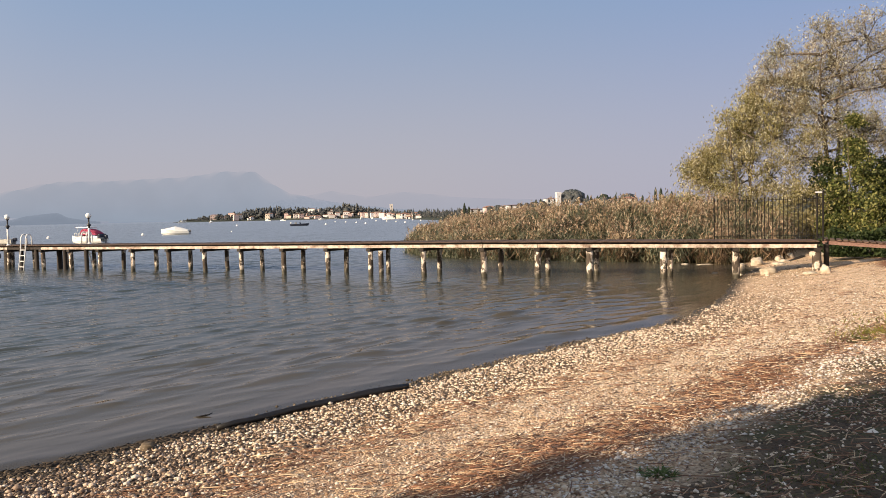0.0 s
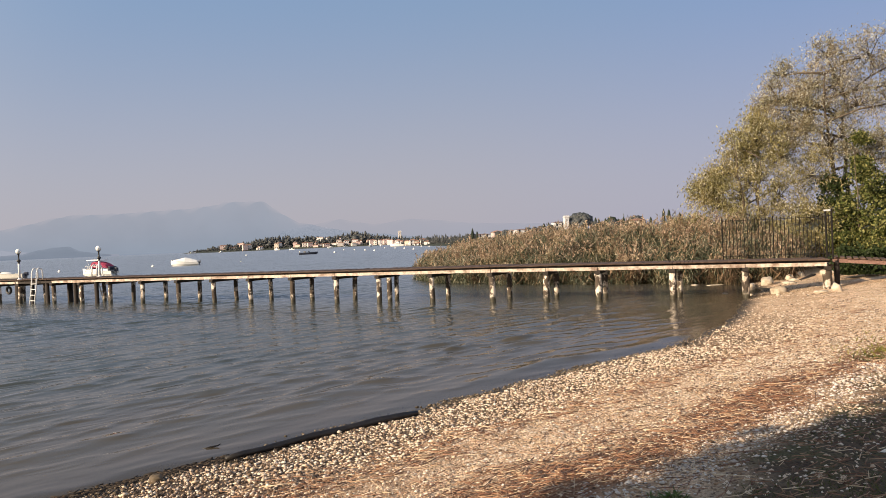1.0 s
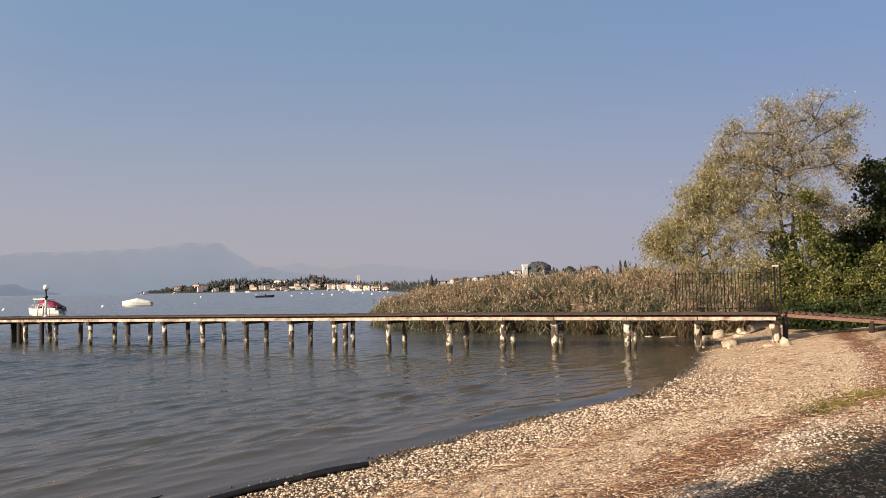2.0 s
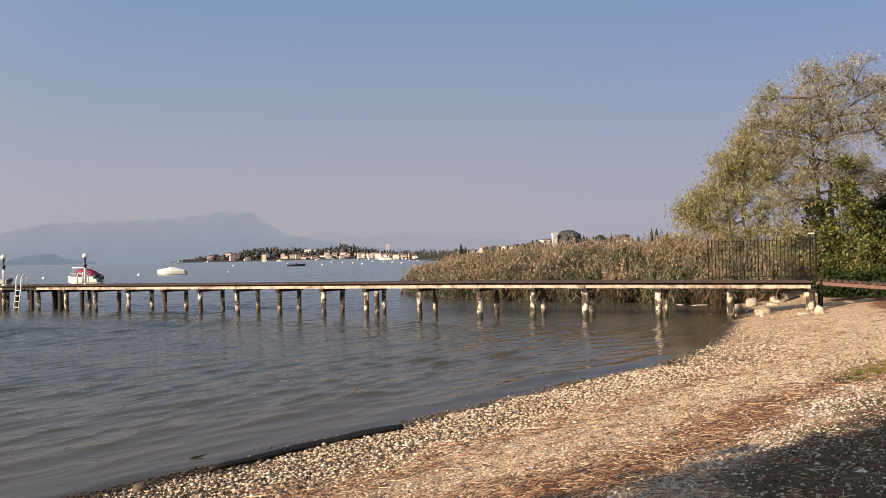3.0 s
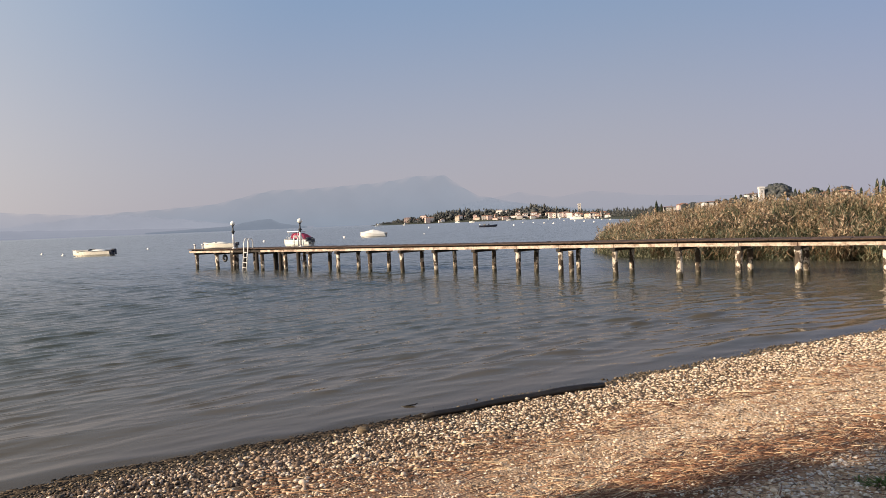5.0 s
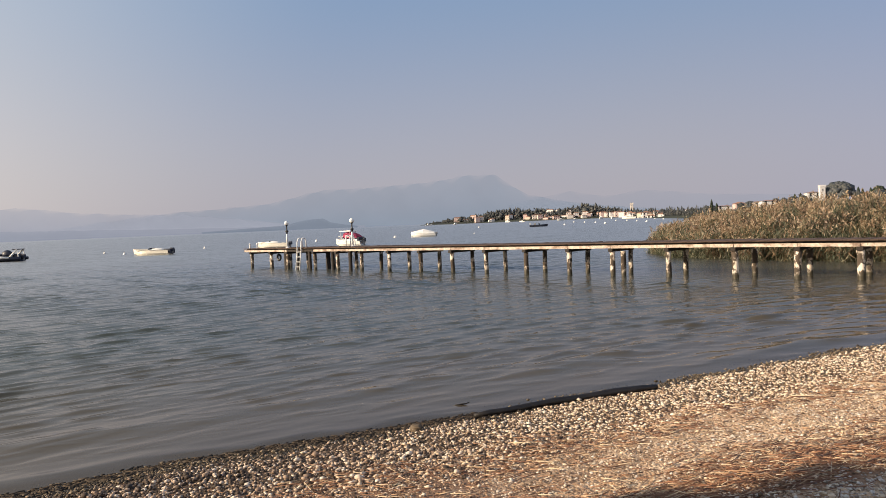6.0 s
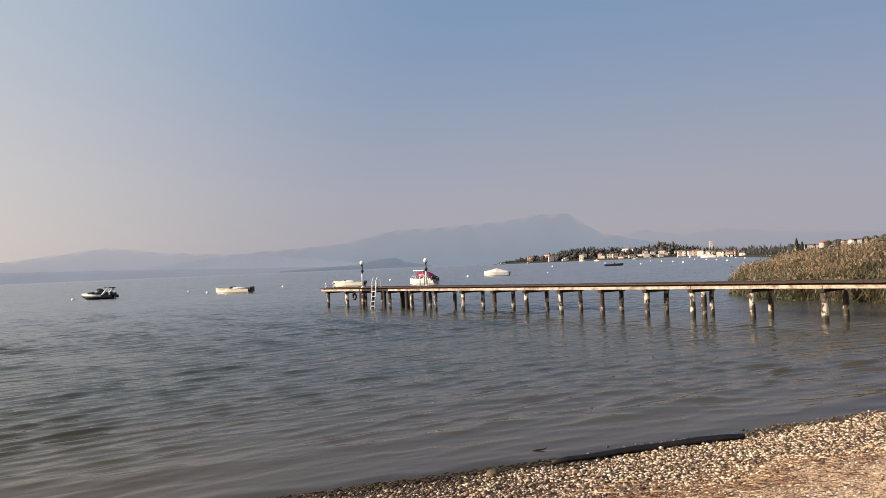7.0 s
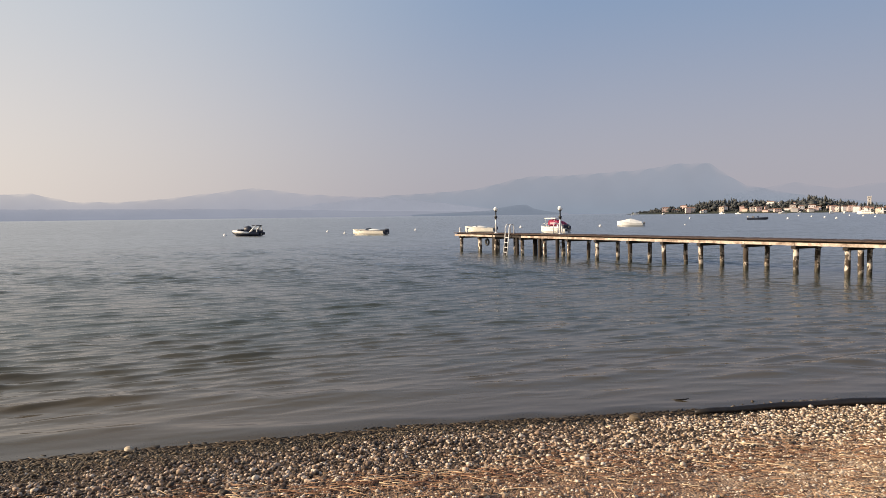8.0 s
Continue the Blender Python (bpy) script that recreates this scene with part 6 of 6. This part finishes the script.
tagged(strew("wet_wrack", BAR_V, BAR_F, np.stack([x, y, np.maximum(z, 0.0) + 0.012], -1), form, np.array([[c, -s, o], [s, c, o], [o, o, i]]).transpose(2, 0, 1), M_WRACK), "dark soaked plant wrack lining the waterline", "debris", kind="stuff")


def grass_share(d, x, y):
    return np.interp(d, [5.2, 5.8, 7, 12], [0, 0.35, 0.7, 0.9]) * np.clip(wavy(x * 1.1, y * 1.1, 7) * 1.6 - 0.1, 0, 1)


x, y, z, d, r = scatter(260000, rng, grass_share, 1400, 32)
n = len(x)
gv, gf2, _ = blade_mesh(n, rng, np.stack([x, y, z], -1), rng.uniform(0.015, 0.05, n), rng.uniform(0.004, 0.008, n) * np.clip(r / 7, 1, 2.5), rng.uniform(0, 0.03, n), rng.uniform(0.01, 0.05, n))
tagged(sheet("beach_grass", gv, gf2, M_GRASS), "thin patchy grass on the upper beach", "grass", kind="stuff")


def weed(x, y, count, high, spreadr, material, label, seed):
    rng = np.random.default_rng(seed)
    z = ground_z(x, y)
    rr = np.abs(rng.normal(0, spreadr, count))
    a = rng.uniform(0, 6.28, count)
    base = np.stack([rr * np.cos(a), rr * np.sin(a), np.full(count, -0.03)], -1)
    v, f, _ = blade_mesh(count, rng, base, rng.uniform(0.4, 1, count) * high, rng.uniform(0.01, 0.022, count), rng.uniform(0, 0.08, count), rng.uniform(0.02, 0.14, count))
    ob = sheet("weed_tuft", v, f, material)
    ob.matrix_basis = pose(x, y, z)
    tagged(ob, label, "plant", "beach weeds", "stuff")


weed(1.46, 5.05, 240, 0.09, 0.06, M_FRESH, "small green weed tuft among the pebbles", 1)
weed(6.6, 10.9, 700, 0.11, 0.45, M_YELLOW, "yellowish weed patch on the upper beach", 2)
weed(7.6, 11.6, 700, 0.12, 0.5, M_YELLOW, "yellowish weed patch on the upper beach", 3)
weed(5.9, 10.3, 220, 0.12, 0.3, M_GRASS, "small green weed tuft among the pebbles", 4)

# ---- deck planks, outermost first ----
bm = bmesh.new()
box(bm, (-0.0605, -0.14, 0), (0.0605, 1.63, 0.042), 0.008)
plank_mesh = bpy.data.meshes.new("plank")
bm.to_mesh(plank_mesh)
bm.free()
plank_mesh.materials.append(M_DECK)
m, k = 0.07, 0
rp = random.Random(9)
while m < TOTAL - 0.05:
    p, a = along(m)
    ob = new("plank", plank_mesh)
    ob.parent = pier
    ob.matrix_basis = pose(p.x - PA.x, p.y - PA.y, deck_z(m) - 0.042 + rp.uniform(-0.006, 0.006), rp.uniform(-0.3, 0.3), rp.uniform(-0.8, 0.8), a + rp.uniform(-0.4, 0.4))
    m += 0.1322
    k += 1
